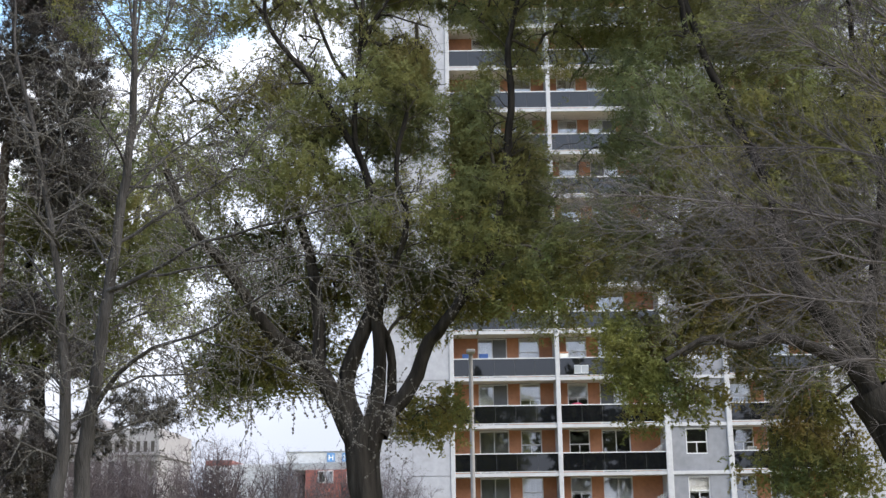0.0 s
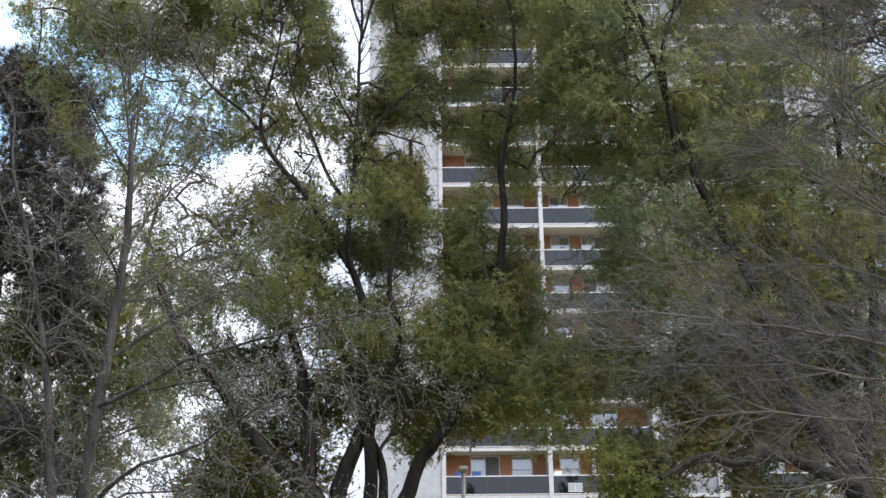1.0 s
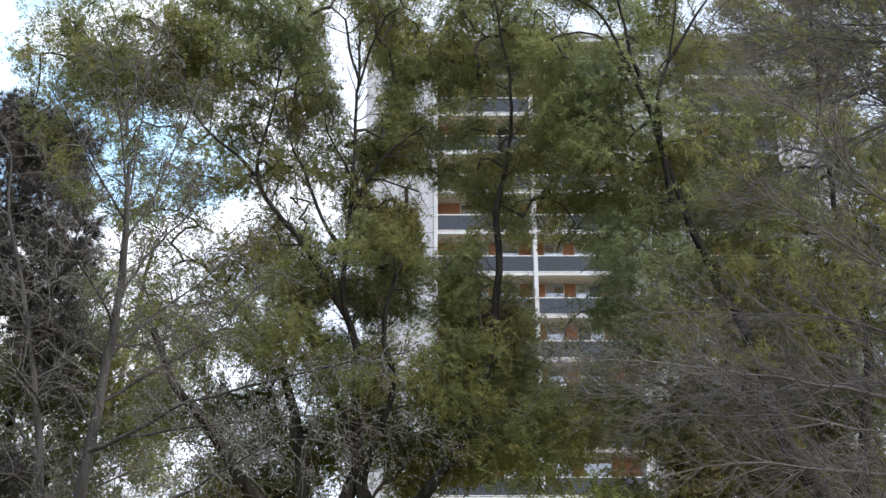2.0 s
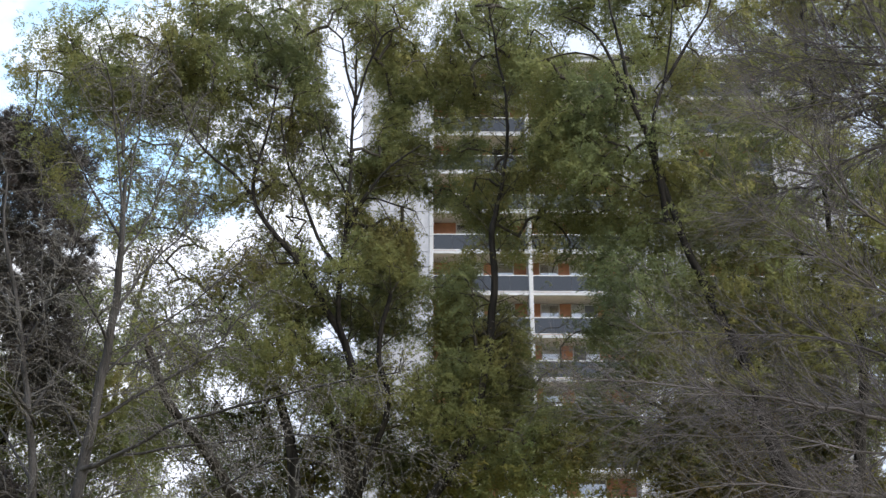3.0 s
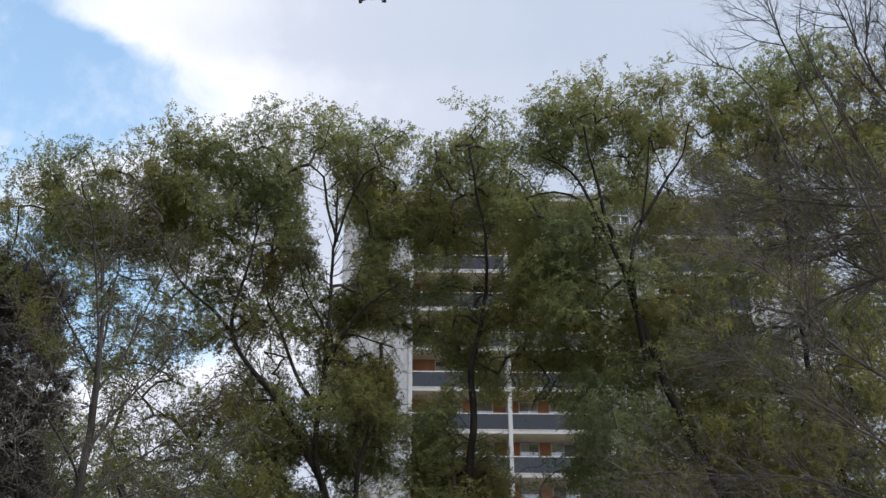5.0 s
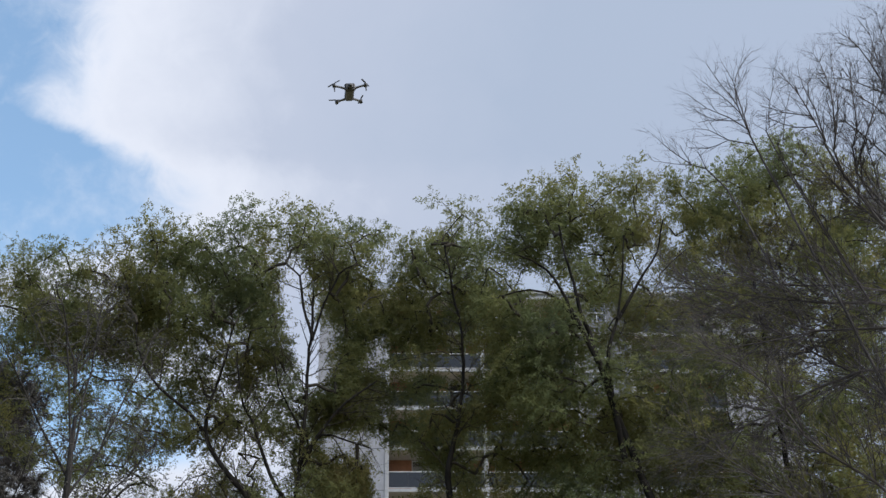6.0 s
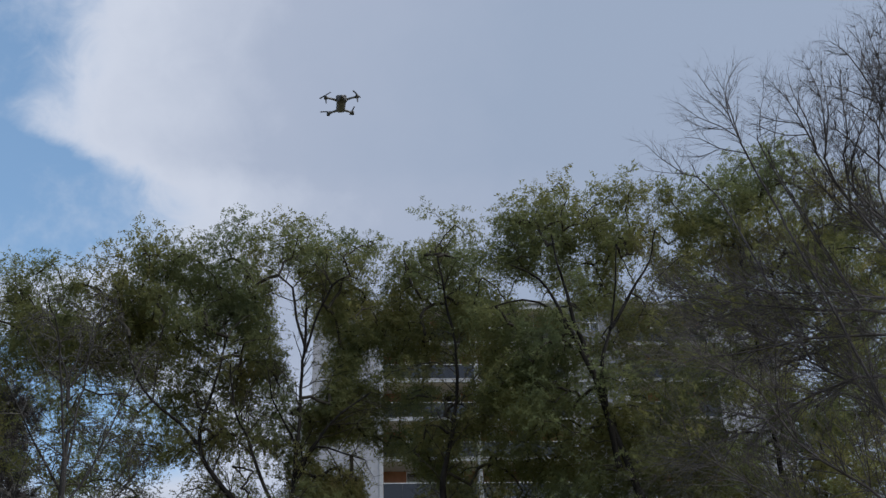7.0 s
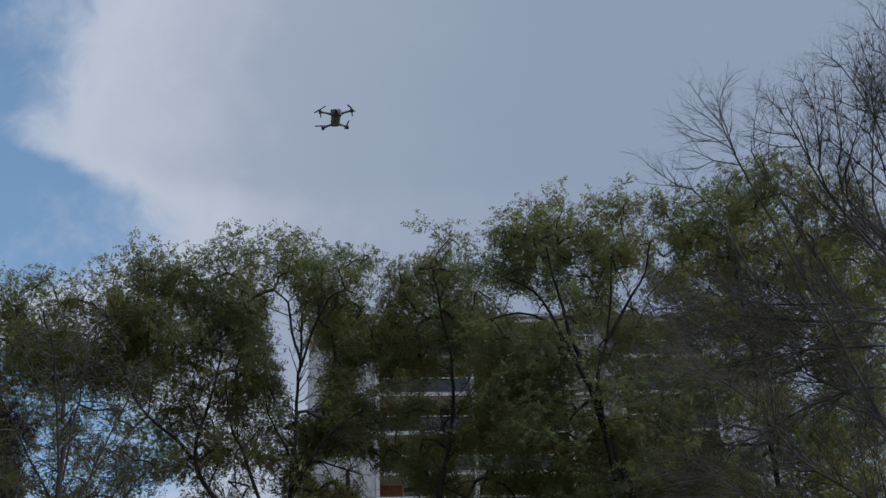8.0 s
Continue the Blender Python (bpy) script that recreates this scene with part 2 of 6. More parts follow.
CURTAIN = material("pale_curtain", (0.72, 0.73, 0.75), 0.9, second=(0.58, 0.59, 0.62), scale=1.5, fine=8.0, per_object=0.5)
SHEER = material("grey_sheer_curtain", (0.30, 0.31, 0.33), 0.9, second=(0.22, 0.23, 0.25), scale=1.5, fine=8.0, per_object=0.4)
SCREEN = material("grey_insect_mesh", (0.115, 0.12, 0.13), 0.85, second=(0.095, 0.10, 0.11), scale=1.2, fine=20.0, per_object=0.3)
BLIND = material("white_blind", (0.78, 0.78, 0.79), 0.8, per_object=0.15)
STEEL = material("galvanised_steel", (0.14, 0.135, 0.135), 0.65, 0.15, scale=2.0, fine=14.0)
BEIGE = material("beige_concrete", (0.275, 0.266, 0.280), 0.9, second=(0.24, 0.232, 0.245), scale=0.12, fine=1.0, per_object=0.06)
BRICK_RED = material("red_brick_wall", (0.205, 0.072, 0.062), 0.85, second=(0.175, 0.064, 0.056), scale=0.3, fine=5.0)
PALE_CLAD = material("pale_cladding", (0.44, 0.46, 0.50), 0.6, scale=0.2, fine=2.0)
GREY_CLAD = material("grey_cladding", (0.26, 0.28, 0.31), 0.6, scale=0.2, fine=2.0)
SIGN_BLUE = material("blue_sign", (0.11, 0.25, 0.50), 0.5)
SIGN_WHITE = material("white_lettering", (0.85, 0.85, 0.85), 0.5)
DRONE_GREY = material("light_grey_plastic", (0.125, 0.125, 0.140), 0.5, second=(0.10, 0.10, 0.112), scale=20, fine=90)
DRONE_DARK = material("dark_grey_plastic", (0.045, 0.045, 0.05), 0.45, scale=20, fine=90)
DRONE_LENS = material("camera_lens_glass", (0.01, 0.01, 0.012), 0.08, scale=20, fine=90, specular=0.6)
RED_CLOTH = material("red_fabric", (0.28, 0.03, 0.07), 0.8)
BLUE_PLASTIC = material("blue_plastic", (0.04, 0.10, 0.30), 0.5)
PALE_PLASTIC = material("pale_plastic", (0.62, 0.62, 0.60), 0.5)

# ---- helpers for meshes ----


def mesh_of(name, verts, faces, mat, smooth=False):
    """A mesh from arrays: faces all have the same number of corners."""
    verts, faces = np.asarray(verts, dtype=np.float32), np.asarray(faces, dtype=np.int32)
    n, k = faces.shape
    me = bpy.data.meshes.new(name)
    me.vertices.add(len(verts))
    me.vertices.foreach_set("co", verts.ravel())
    me.loops.add(n * k)
    me.loops.foreach_set("vertex_index", faces.ravel())
    me.polygons.add(n)
    me.polygons.foreach_set("loop_start", np.arange(0, n * k, k, dtype=np.int32))
    if smooth:
        me.polygons.foreach_set("use_smooth", np.ones(n, dtype=bool))
    me.materials.append(mat)
    me.update(calc_edges=True)
    return me


def bm_mesh(name, bm, mat, smooth=False):
    me = bpy.data.meshes.new(name)
    bm.to_mesh(me)
    bm.free()
    me.materials.append(mat)
    if smooth:
        for p in me.polygons:
            p.use_smooth = True
    return me


def add_box(bm, x0, x1, y0, y1, z0, z1, bevel=0.0):
    made = bmesh.ops.create_cube(bm, size=1.0, matrix=Matrix.Translation(((x0 + x1) / 2, (y0 + y1) / 2, (z0 + z1) / 2)) @ Matrix.Diagonal((x1 - x0, y1 - y0, z1 - z0, 1)))
    if bevel:
        edges = list({e for v in made["verts"] for e in v.link_edges})
        bmesh.ops.bevel(bm, geom=edges, offset=bevel, segments=1, affect="EDGES")
    return bm


def box_mesh(name, mat, x0, x1, y0, y1, z0, z1, bevel=0.0):
    return bm_mesh(name, add_box(bmesh.new(), x0, x1, y0, y1, z0, z1, bevel), mat)


def empty(name, place):
    ob = new(name)
    ob.location = place
    ob.empty_display_size = 0.2
    return ob


def put(name, mesh, parent=None, place=(0, 0, 0), label=""):
    """One object on a mesh, placed in its parent's space."""
    ob = new(name, mesh)
    ob.location = place
    ob.parent = parent
    if label:
        tagged(ob, label)
    return ob


def rings(path, radii, sides, rough=0.0, rng=None):
    """Vertices and quads of a tapered tube along a path."""
    path, radii = np.asarray(path, dtype=float), np.asarray(radii, dtype=float)
    n = len(path)
    tangent = np.gradient(path, axis=0)
    tangent /= np.linalg.norm(tangent, axis=1)[:, None] + 1e-9
    ref = np.where(np.abs(tangent[:, 2:3]) > 0.9, np.array([[1.0, 0, 0]]), np.array([[0, 0, 1.0]]))
    if np.abs(tangent[:, 2]).max() > 0.9:
        ref[:] = (0.9, 0.44, 0.0)
    side = np.cross(tangent, ref)
    side /= np.linalg.norm(side, axis=1)[:, None] + 1e-9
    up = np.cross(side, tangent)
    a = np.arange(sides) / sides * 2 * np.pi
    r = radii[:, None] * np.ones((1, sides))
    if rough:
        r = r * (1 + rough * rng.standard_normal((1, sides)) + rough * 0.7 * rng.standard_normal((n, sides)))
    v = path[:, None, :] + r[..., None] * (np.cos(a)[None, :, None] * side[:, None, :] + np.sin(a)[None, :, None] * up[:, None, :])
    i, j = np.meshgrid(np.arange(n - 1), np.arange(sides), indexing="ij")
    k = (j + 1) % sides
    f = np.stack([i * sides + j, i * sides + k, (i + 1) * sides + k, (i + 1) * sides + j], -1).reshape(-1, 4)
    return v.reshape(-1, 3), f


def tubes_mesh(name, chains, mat, sides=5, smooth=True):
    """Many tapered tubes as one mesh. chains: (path, radii)."""
    vs, fs, base = [], [], 0
    for path, radii in chains:
        v, f = rings(path, radii, sides)
        vs.append(v)
        fs.append(f + base)
        base += len(v)
    return mesh_of(name, np.concatenate(vs), np.concatenate(fs), mat, smooth)


def smooth_path(points, step, rng, wobble=0.0):
    """A curved path with radii through (x, y, z, radius) knots."""
    p = np.asarray(points, dtype=float)
    ext = np.vstack([2 * p[0] - p[1], p, 2 * p[-1] - p[-2]])
    rows = []
    for i in range(1, len(ext) - 2):
        a, b, c, d = ext[i - 1:i + 3]
        n = max(2, int(np.linalg.norm(c[:3] - b[:3]) / step))
        for t in np.arange(n) / n:
            rows.append(0.5 * (2 * b + (c - a) * t + (2 * a - 5 * b + 4 * c - d) * t * t + (3 * b - a - 3 * c + d) * t ** 3))
    rows.append(p[-1])
    rows = np.array(rows)
    if wobble:
        shake = np.cumsum(rng.standard_normal((len(rows), 3)), axis=0) * wobble
        shake -= np.linspace(0, 1, len(rows))[:, None] * shake[-1]
        rows[:, :3] += shake - shake[0]
    rows[:, 3] = np.maximum(rows[:, 3], 0.002)
    return rows


def outside(places, gaps, rng, margin=0.0):
    """Which places to keep where a crown has open channels that climb away from the lawn: (x, z, half width, half height, share kept), as they stand 19.5 m out."""
    near = 19.5 / places[:, 1]
    x, z = places[:, 0] * near, 1.6 + (places[:, 2] - 1.6) * near
    keep, chance = np.ones(len(places), dtype=bool), rng.random(len(places))
    for gx, gz, wide, high, share in gaps:
        within = ((x - gx) / (wide + margin)) ** 2 + ((z - gz) / (high + margin)) ** 2 < 1
        keep &= ~(within & (chance > share))
    return keep


class Growth:
    """A tree's skeleton: limbs drawn by knots, then branches that grow towards twig tips."""

    def __init__(self, base, seed):
        self.base, self.rng = np.array(base, dtype=float), np.random.default_rng(seed)
        self.pos, self.paths, self.chains, self.tips = [], [], [], []

    def limb(self, *knots, step=0.18, wobble=0.012):
        rows = smooth_path(knots, step, self.rng, wobble)
        rows[:, :3] -= self.base
        self.paths.append(rows)
        self.pos.extend(rows[:, :3])
        return self

    def lobe_points(self, lobes, centre_y, depth, density):
        """Random twig tips in rounded masses of the crown, thinner towards their middle."""
        found = []
        for x, z, r in lobes:
            n = max(3, int(density * r * r))
            d = self.rng.standard_normal((n, 3))
            d /= np.linalg.norm(d, axis=1)[:, None]
            d *= self.rng.uniform(0.15, 1.0, (n, 1)) ** 0.5 * r
            d[:, 1] = d[:, 1] * 0.6 + self.rng.uniform(-depth, depth, n)
            found.append(np.array((x, centre_y, z)) - self.base + d)
        return np.concatenate(found)

    def thin_out(self, tips, gaps):
        """Leaves out most twig tips in the open places of the crown."""
        return tips[outside(tips + self.base, gaps, self.rng, 0.05)]

    def grow(self, tips, arch=0.12, lowest=0.0, tip_radius=0.004, step=0.22, climb=0.25, stoutest=0.03):
        rng = self.rng
        cap = len(self.pos) + 40 * len(tips)
        pos, parent, weight = np.zeros((cap, 3)), np.full(cap, -1), np.zeros(cap)
        n = len(self.pos)
        first = n
        pos[:n] = np.array(self.pos)
        limb_nodes = pos[:n].copy()
        near = np.array([np.linalg.norm(limb_nodes - p, axis=1).min() for p in tips])
        spans = []
        usable = pos[:, 2] > lowest
        for p in tips[np.argsort(near)]:
            gap = np.linalg.norm(pos[:n] - p, axis=1)
            cost = gap + climb * np.maximum(0, pos[:n, 2] - p[2]) + np.where(pos[:n, 2] < lowest, 50.0, 0.0)
            j = int(np.argmin(cost))
            m = max(2, int(math.ceil(gap[j] / step)))
            t = np.linspace(0, 1, m + 1)[1:, None]
            way = pos[j] + (p - pos[j]) * t
            bend = arch * min(gap[j], 0.7) * np.sin(np.pi * t)
            way[:, 2:3] += bend
            way[:-1] += rng.standard_normal((m - 1, 3)) * 0.035 * min(1.0, gap[j])
            pos[n:n + m] = way
            parent[n] = j
            parent[n + 1:n + m] = np.arange(n, n + m - 1)
            weight[n + m - 1] += 1
            spans.append((j, n, m))
            n += m
        for i in range(n - 1, first - 1, -1):
            if parent[i] >= first:
                weight[parent[i]] += weight[i]
        radius = np.minimum(tip_radius * np.maximum(weight, 1) ** 0.40, stoutest)
        for j, s, m in spans:
            path = np.vstack([pos[j], pos[s:s + m]])
            r0 = min(radius[s] * 1.1, radius[j] if j >= first else radius[s] * 1.3)
            self.chains.append((path, np.concatenate([[r0], radius[s:s + m]])))
            self.tips.append((pos[s + m - 1], path[-1] - path[-2]))
        return self


def locust_leaves(tips, each, rng, length=0.18, leaflet=(0.045, 0.021), pairs=8, spread=0.20, base=None, gaps=()):
    """Feathery compound leaves round the twig tips: vertices and slim pointed triangles of all leaflets."""
    centre = np.repeat(np.array([t[0] for t in tips]), each, axis=0)
    way = np.repeat(np.array([t[1] / (np.linalg.norm(t[1]) + 1e-6) for t in tips]), each, axis=0)
    n = len(centre)
    start = centre + np.clip(rng.standard_normal((n, 3)), -1.2, 1.2) * spread * np.array((1, 1, 0.8))
    if gaps:
        keep = outside(start + base, gaps, rng, 0.03)
        start, way, n = start[keep], way[keep], int(keep.sum())
    axis = way * 0.5 + rng.standard_normal((n, 3)) * 0.75 + np.array((0, 0, -0.2))
    axis /= np.linalg.norm(axis, axis=1)[:, None]
    flat = rng.standard_normal((n, 3)) * 0.55 + np.array((0, 0, 1.0))
    side = np.cross(axis, flat)
    side /= np.linalg.norm(side, axis=1)[:, None] + 1e-6
    size = rng.uniform(0.75, 1.2, (n, 1, 1))
    k = np.arange(pairs * 2)
    along = ((k // 2) + 0.7) / pairs
    sign = np.where(k % 2 == 0, 1.0, -1.0)
    droop = np.zeros((n, len(k), 3))
    droop[..., 2] = -0.05 * along[None] ** 2
    root = start[:, None] + axis[:, None] * (length * along)[None, :, None] * size + droop + rng.standard_normal((n, len(k), 3)) * 0.02
    out = side[:, None] * sign[None, :, None] + axis[:, None] * 0.45 + rng.standard_normal((n, len(k), 3)) * 0.5
    out /= np.linalg.norm(out, axis=2)[..., None]
    wide = np.cross(out, np.cross(side, axis)[:, None] + rng.standard_normal((n, len(k), 3)) * 0.45)
    wide /= np.linalg.norm(wide, axis=2)[..., None] + 1e-6
    a, b = leaflet
    a, b = a * size, b * size
    blade = np.stack([root + wide * b * 0.5, root + out * a, root - wide * b * 0.5], axis=2)
    v = blade.reshape(-1, 3)
    return v, np.arange(len(v)).reshape(-1, 3)


def side_twigs(paths, rng, spacing, length, spread, lift, orders, thick, droop=0.0, start=0.12, segments=3, finer=2):
    """Twigs that leave a set of paths on alternate sides, and smaller ones from those."""
    made, level = [], [(p[:, :3], p[:, 3]) for p in paths]
    for order in range(orders):
        following = []
        for path, radii in level:
            seg = np.linalg.norm(np.diff(path, axis=0), axis=1)
            run = np.concatenate([[0], np.cumsum(seg)])
            total = run[-1]
            at = start * total + rng.uniform(0, spacing)
            while at < total:
                i = min(int(np.searchsorted(run, at)), len(path) - 1)
                t = path[i] - path[i - 1]
                t /= np.linalg.norm(t) + 1e-9
                away = rng.standard_normal(3)
                away -= away.dot(t) * t
                away /= np.linalg.norm(away) + 1e-9
                way = t * (1 - spread) + away * spread + np.array((0, 0, lift * rng.uniform(0.2, 1.0)))
                way /= np.linalg.norm(way)
                span = length * rng.uniform(0.35, 1.0) * (1.0 - 0.45 * at / total)
                m = segments
                s = np.linspace(0, 1, m + 1)[:, None]
                q = path[i] + way * span * s + np.array((0, 0, -droop * span)) * s ** 2 + np.cumsum(np.vstack([np.zeros(3), rng.standard_normal((m, 3))]), axis=0) * span * 0.035
                r = min(thick, radii[i] * 0.7)
                rr = np.linspace(r, r * 0.4, m + 1)
                made.append((q, rr))
                following.append((q, rr))
                at += spacing * rng.uniform(0.5, 1.5)
        segments = finer
        level, length, thick, spacing, start = following, length * 0.48, thick * 0.6, spacing * 0.85, 0.2
    return made

# ---- ground ----
bm = bmesh.new()
bmesh.ops.create_grid(bm, x_segments=60, y_segments=60, size=1500)
for v in bm.verts:
    v.co.z = 0.04 * noise.noise(v.co * 0.02)
ground = tagged(new("ground", bm_mesh("ground", bm, GRASS, True)), "broad unseen lawn, toned pale to bounce light up into the crowns", "ground", kind="structure")

# ---- apartment building ----
FRONT, RECESS, STOREY, FIRST = 70.8, 72.45, 2.75, 1.85   # facade, balcony back wall, storey height, lowest slab
COLS = (0.63, 6.82, 13.07, 16.64, 22.85)
LEFT, RIGHT, BACK = -3.85, 27.2, 88.0
LEVELS = 15
ROOF = FIRST + STOREY * LEVELS
block = tagged(empty("apartment_building", (12, 79, 0)), "tall grey apartment block with white balconies and orange panels", "building")
SHIFT = Vector((-12, -79, 0))


def in_block(name, mesh, x, y, z, parent=block, label=""):
    place = Vector((x, y, z)) + (SHIFT if parent == block else Vector((0, 0, 0)))
    return put(name, mesh, parent, place, label)


bm = bmesh.new()
add_box(bm, LEFT, COLS[0] - 0.12, FRONT + 0.12, BACK, -0.5, ROOF + 0.4)
add_box(bm, COLS[4] + 0.12, RIGHT, FRONT + 0.12, BACK, -0.5, ROOF + 0.4)
add_box(bm, COLS[0] - 0.12, COLS[4] + 0.12, RECESS + 0.9, BACK, -0.5, ROOF + 0.05)
add_box(bm, COLS[2], COLS[3], FRONT + 0.16, FRONT + 0.3, -0.5, FIRST)
add_box(bm, COLS[0] - 0.12, COLS[4] + 0.12, FRONT + 0.05, FRONT + 0.4, -0.5, FIRST)
in_block("core_wall", bm_mesh("core_wall", bm, JOINT), 0, 0, 0)
bm = bmesh.new()
add_box(bm, LEFT - 0.1, RIGHT + 0.1, FRONT - 0.1, BACK + 0.1, ROOF + 0.4, ROOF + 0.62)
in_block("parapet", bm_mesh("parapet", bm, WHITE), 0, 0, 0, label="white roof parapet")
in_block("roof_fascia", box_mesh("roof_fascia", GREY_CLAD, COLS[0] - 0.1, COLS[4] + 0.1, FRONT + 0.02, FRONT + 0.3, ROOF + 0.205, ROOF + 0.395), 0, 0, 0)

# white fins between the bays
for x, w in zip(COLS, (0.26, 0.26, 0.36, 0.30, 0.26)):
    in_block("column", box_mesh("column", WHITE, -w / 2, w / 2, 0, RECESS + 0.1 - FRONT, -0.4, ROOF + 0.2, 0.02), x, FRONT - 0.06, 0)

# meshes that the storeys share
BAYS = ((0, 1, 1.60, 3.35, 4.05, 5.28), (1, 2, 2.62, 4.32, 0.70, 1.92), (3, 4, 2.55, 4.25, 0.52, 1.76))
slab_edge = box_mesh("floor_slab", WHITE, COLS[0] + 0.13, COLS[4] - 0.13, 0, 0.10, 0, 0.20)
soffit_mesh = box_mesh("soffit", SOFFIT, COLS[0] + 0.13, COLS[4] - 0.13, 0.103, RECESS + 0.05 - FRONT, 0.01, 0.19)
frame_cache = {}


def framed(name, w, h, bars, upright):
    """A white frame w by h with glazing bars at the given heights and uprights."""
    key = (name, w, h)
    if key not in frame_cache:
        bm = bmesh.new()
        b = 0.06
        add_box(bm, 0, w, 0, 0.09, 0, b)
        add_box(bm, 0, w, 0, 0.09, h - b, h)
        add_box(bm, 0, b, 0, 0.09, b, h - b)
        add_box(bm, w - b, w, 0, 0.09, b, h - b)
        for z in bars:
            add_box(bm, b, w - b, 0.005, 0.085, z - 0.03, z + 0.03)
        for x, z0, z1 in upright:
            add_box(bm, x - 0.025, x + 0.025, 0.01, 0.08, z0, z1)
        frame_cache[key] = bm_mesh("frame", bm, FRAME)
    return frame_cache[key]


pane_cache = {}


def plate(name, w, h, mat, depth=0.012):
    key = (name, round(w, 3), round(h, 3), mat.name)
    if key not in pane_cache:
        pane_cache[key] = box_mesh(name, mat, 0, w, 0, depth, 0, h)
    return pane_cache[key]


def curtain_mesh(w, h, mat):
    """A hanging cloth with soft folds."""
    key = ("curtain", round(w, 3), round(h, 3), mat.name)
    if key not in pane_cache:
        n = max(6, int(w / 0.06))
        x = np.linspace(0, w, n + 1)
        y = 0.025 * np.sin(x * 42) + 0.012 * np.sin(x * 17)
        v = np.concatenate([np.stack([x, y, np.zeros(n + 1)], 1), np.stack([x, y, np.full(n + 1, h)], 1)])
        f = np.stack([np.arange(n), np.arange(n) + 1, np.arange(n) + n + 2, np.arange(n) + n + 1], 1)
        pane_cache[key] = mesh_of("curtain", v, f, mat, True)
    return pane_cache[key]


dressing = random.Random(11)


def window_unit(kind, x, y, z, w, h, style=""):
    """A window or sliding door: frame, panes, and what hangs behind the glass."""
    if kind == "window":
        cut = h * 0.46
        fr = framed(kind, w, h, (cut,), ((w / 2, 0.06, cut),))
        cells = ((0.06, cut + 0.03, w - 0.12, h - cut - 0.09), (0.06, 0.06, w / 2 - 0.085, cut - 0.09), (w / 2 + 0.025, 0.06, w / 2 - 0.085, cut - 0.09))
    else:
        fr = framed(kind, w, h, (), ((w / 2, 0.06, h - 0.06),))
        cells = ((0.06, 0.06, w / 2 - 0.085, h - 0.12), (w / 2 + 0.025, 0.06, w / 2 - 0.085, h - 0.12))
    unit = in_block("window" if kind == "window" else "sliding_door", fr, x, y, z)
    for cx, cz, cw, ch in cells:
        put("pane", plate("pane", cw, ch, PANE), unit, (cx, 0.04, cz)).visible_shadow = False
    style = style or dressing.choice(("blind", "half_blind", "curtain", "left_curtain", "right_curtain", "sheer", "bare"))
    wide, high = w - 0.1, h - 0.1
    if style == "blind":
        put("blind", plate("blind", wide, high, BLIND, 0.02), unit, (0.05, 0.11, 0.05))
    elif style == "half_blind":
        put("blind", plate("blind", wide, high * 0.64, BLIND, 0.02), unit, (0.05, 0.11, 0.05 + high * 0.36))
    elif style in ("left_curtain", "right_curtain"):
        put("curtain", curtain_mesh(wide * 0.5, high, CURTAIN), unit, (0.05 if style == "left_curtain" else 0.05 + wide * 0.5, 0.15, 0.05))
        if kind == "door":
            put("insect_screen", plate("insect_screen", w / 2 - 0.05, h - 0.1, SCREEN, 0.01), unit, (w / 2 if style == "left_curtain" else 0.05, 0.012, 0.05))
    elif style in ("curtain", "sheer"):
        put("curtain", curtain_mesh(wide, high, CURTAIN if style == "curtain" else SHEER), unit, (0.05, 0.15, 0.05))
    return unit


# what hangs in the windows of the lower storeys, bay by bay: (window, door)
# some of these blinds and half blinds imitate pale sky reflections on the panes
DRESSED = ((("curtain", "sheer"), ("half_blind", "curtain"), ("bare", "bare")), (("bare", "sheer"), ("bare", "bare"), ("bare", "bare")), (("half_blind", "left_curtain"), ("half_blind", "right_curtain"), ("half_blind", "curtain")), (("blind", "left_curtain"), ("blind", "blind"), ("half_blind", "sheer")))
PLAIN_DRESSED = ("half_blind", "bare", "curtain", "blind")

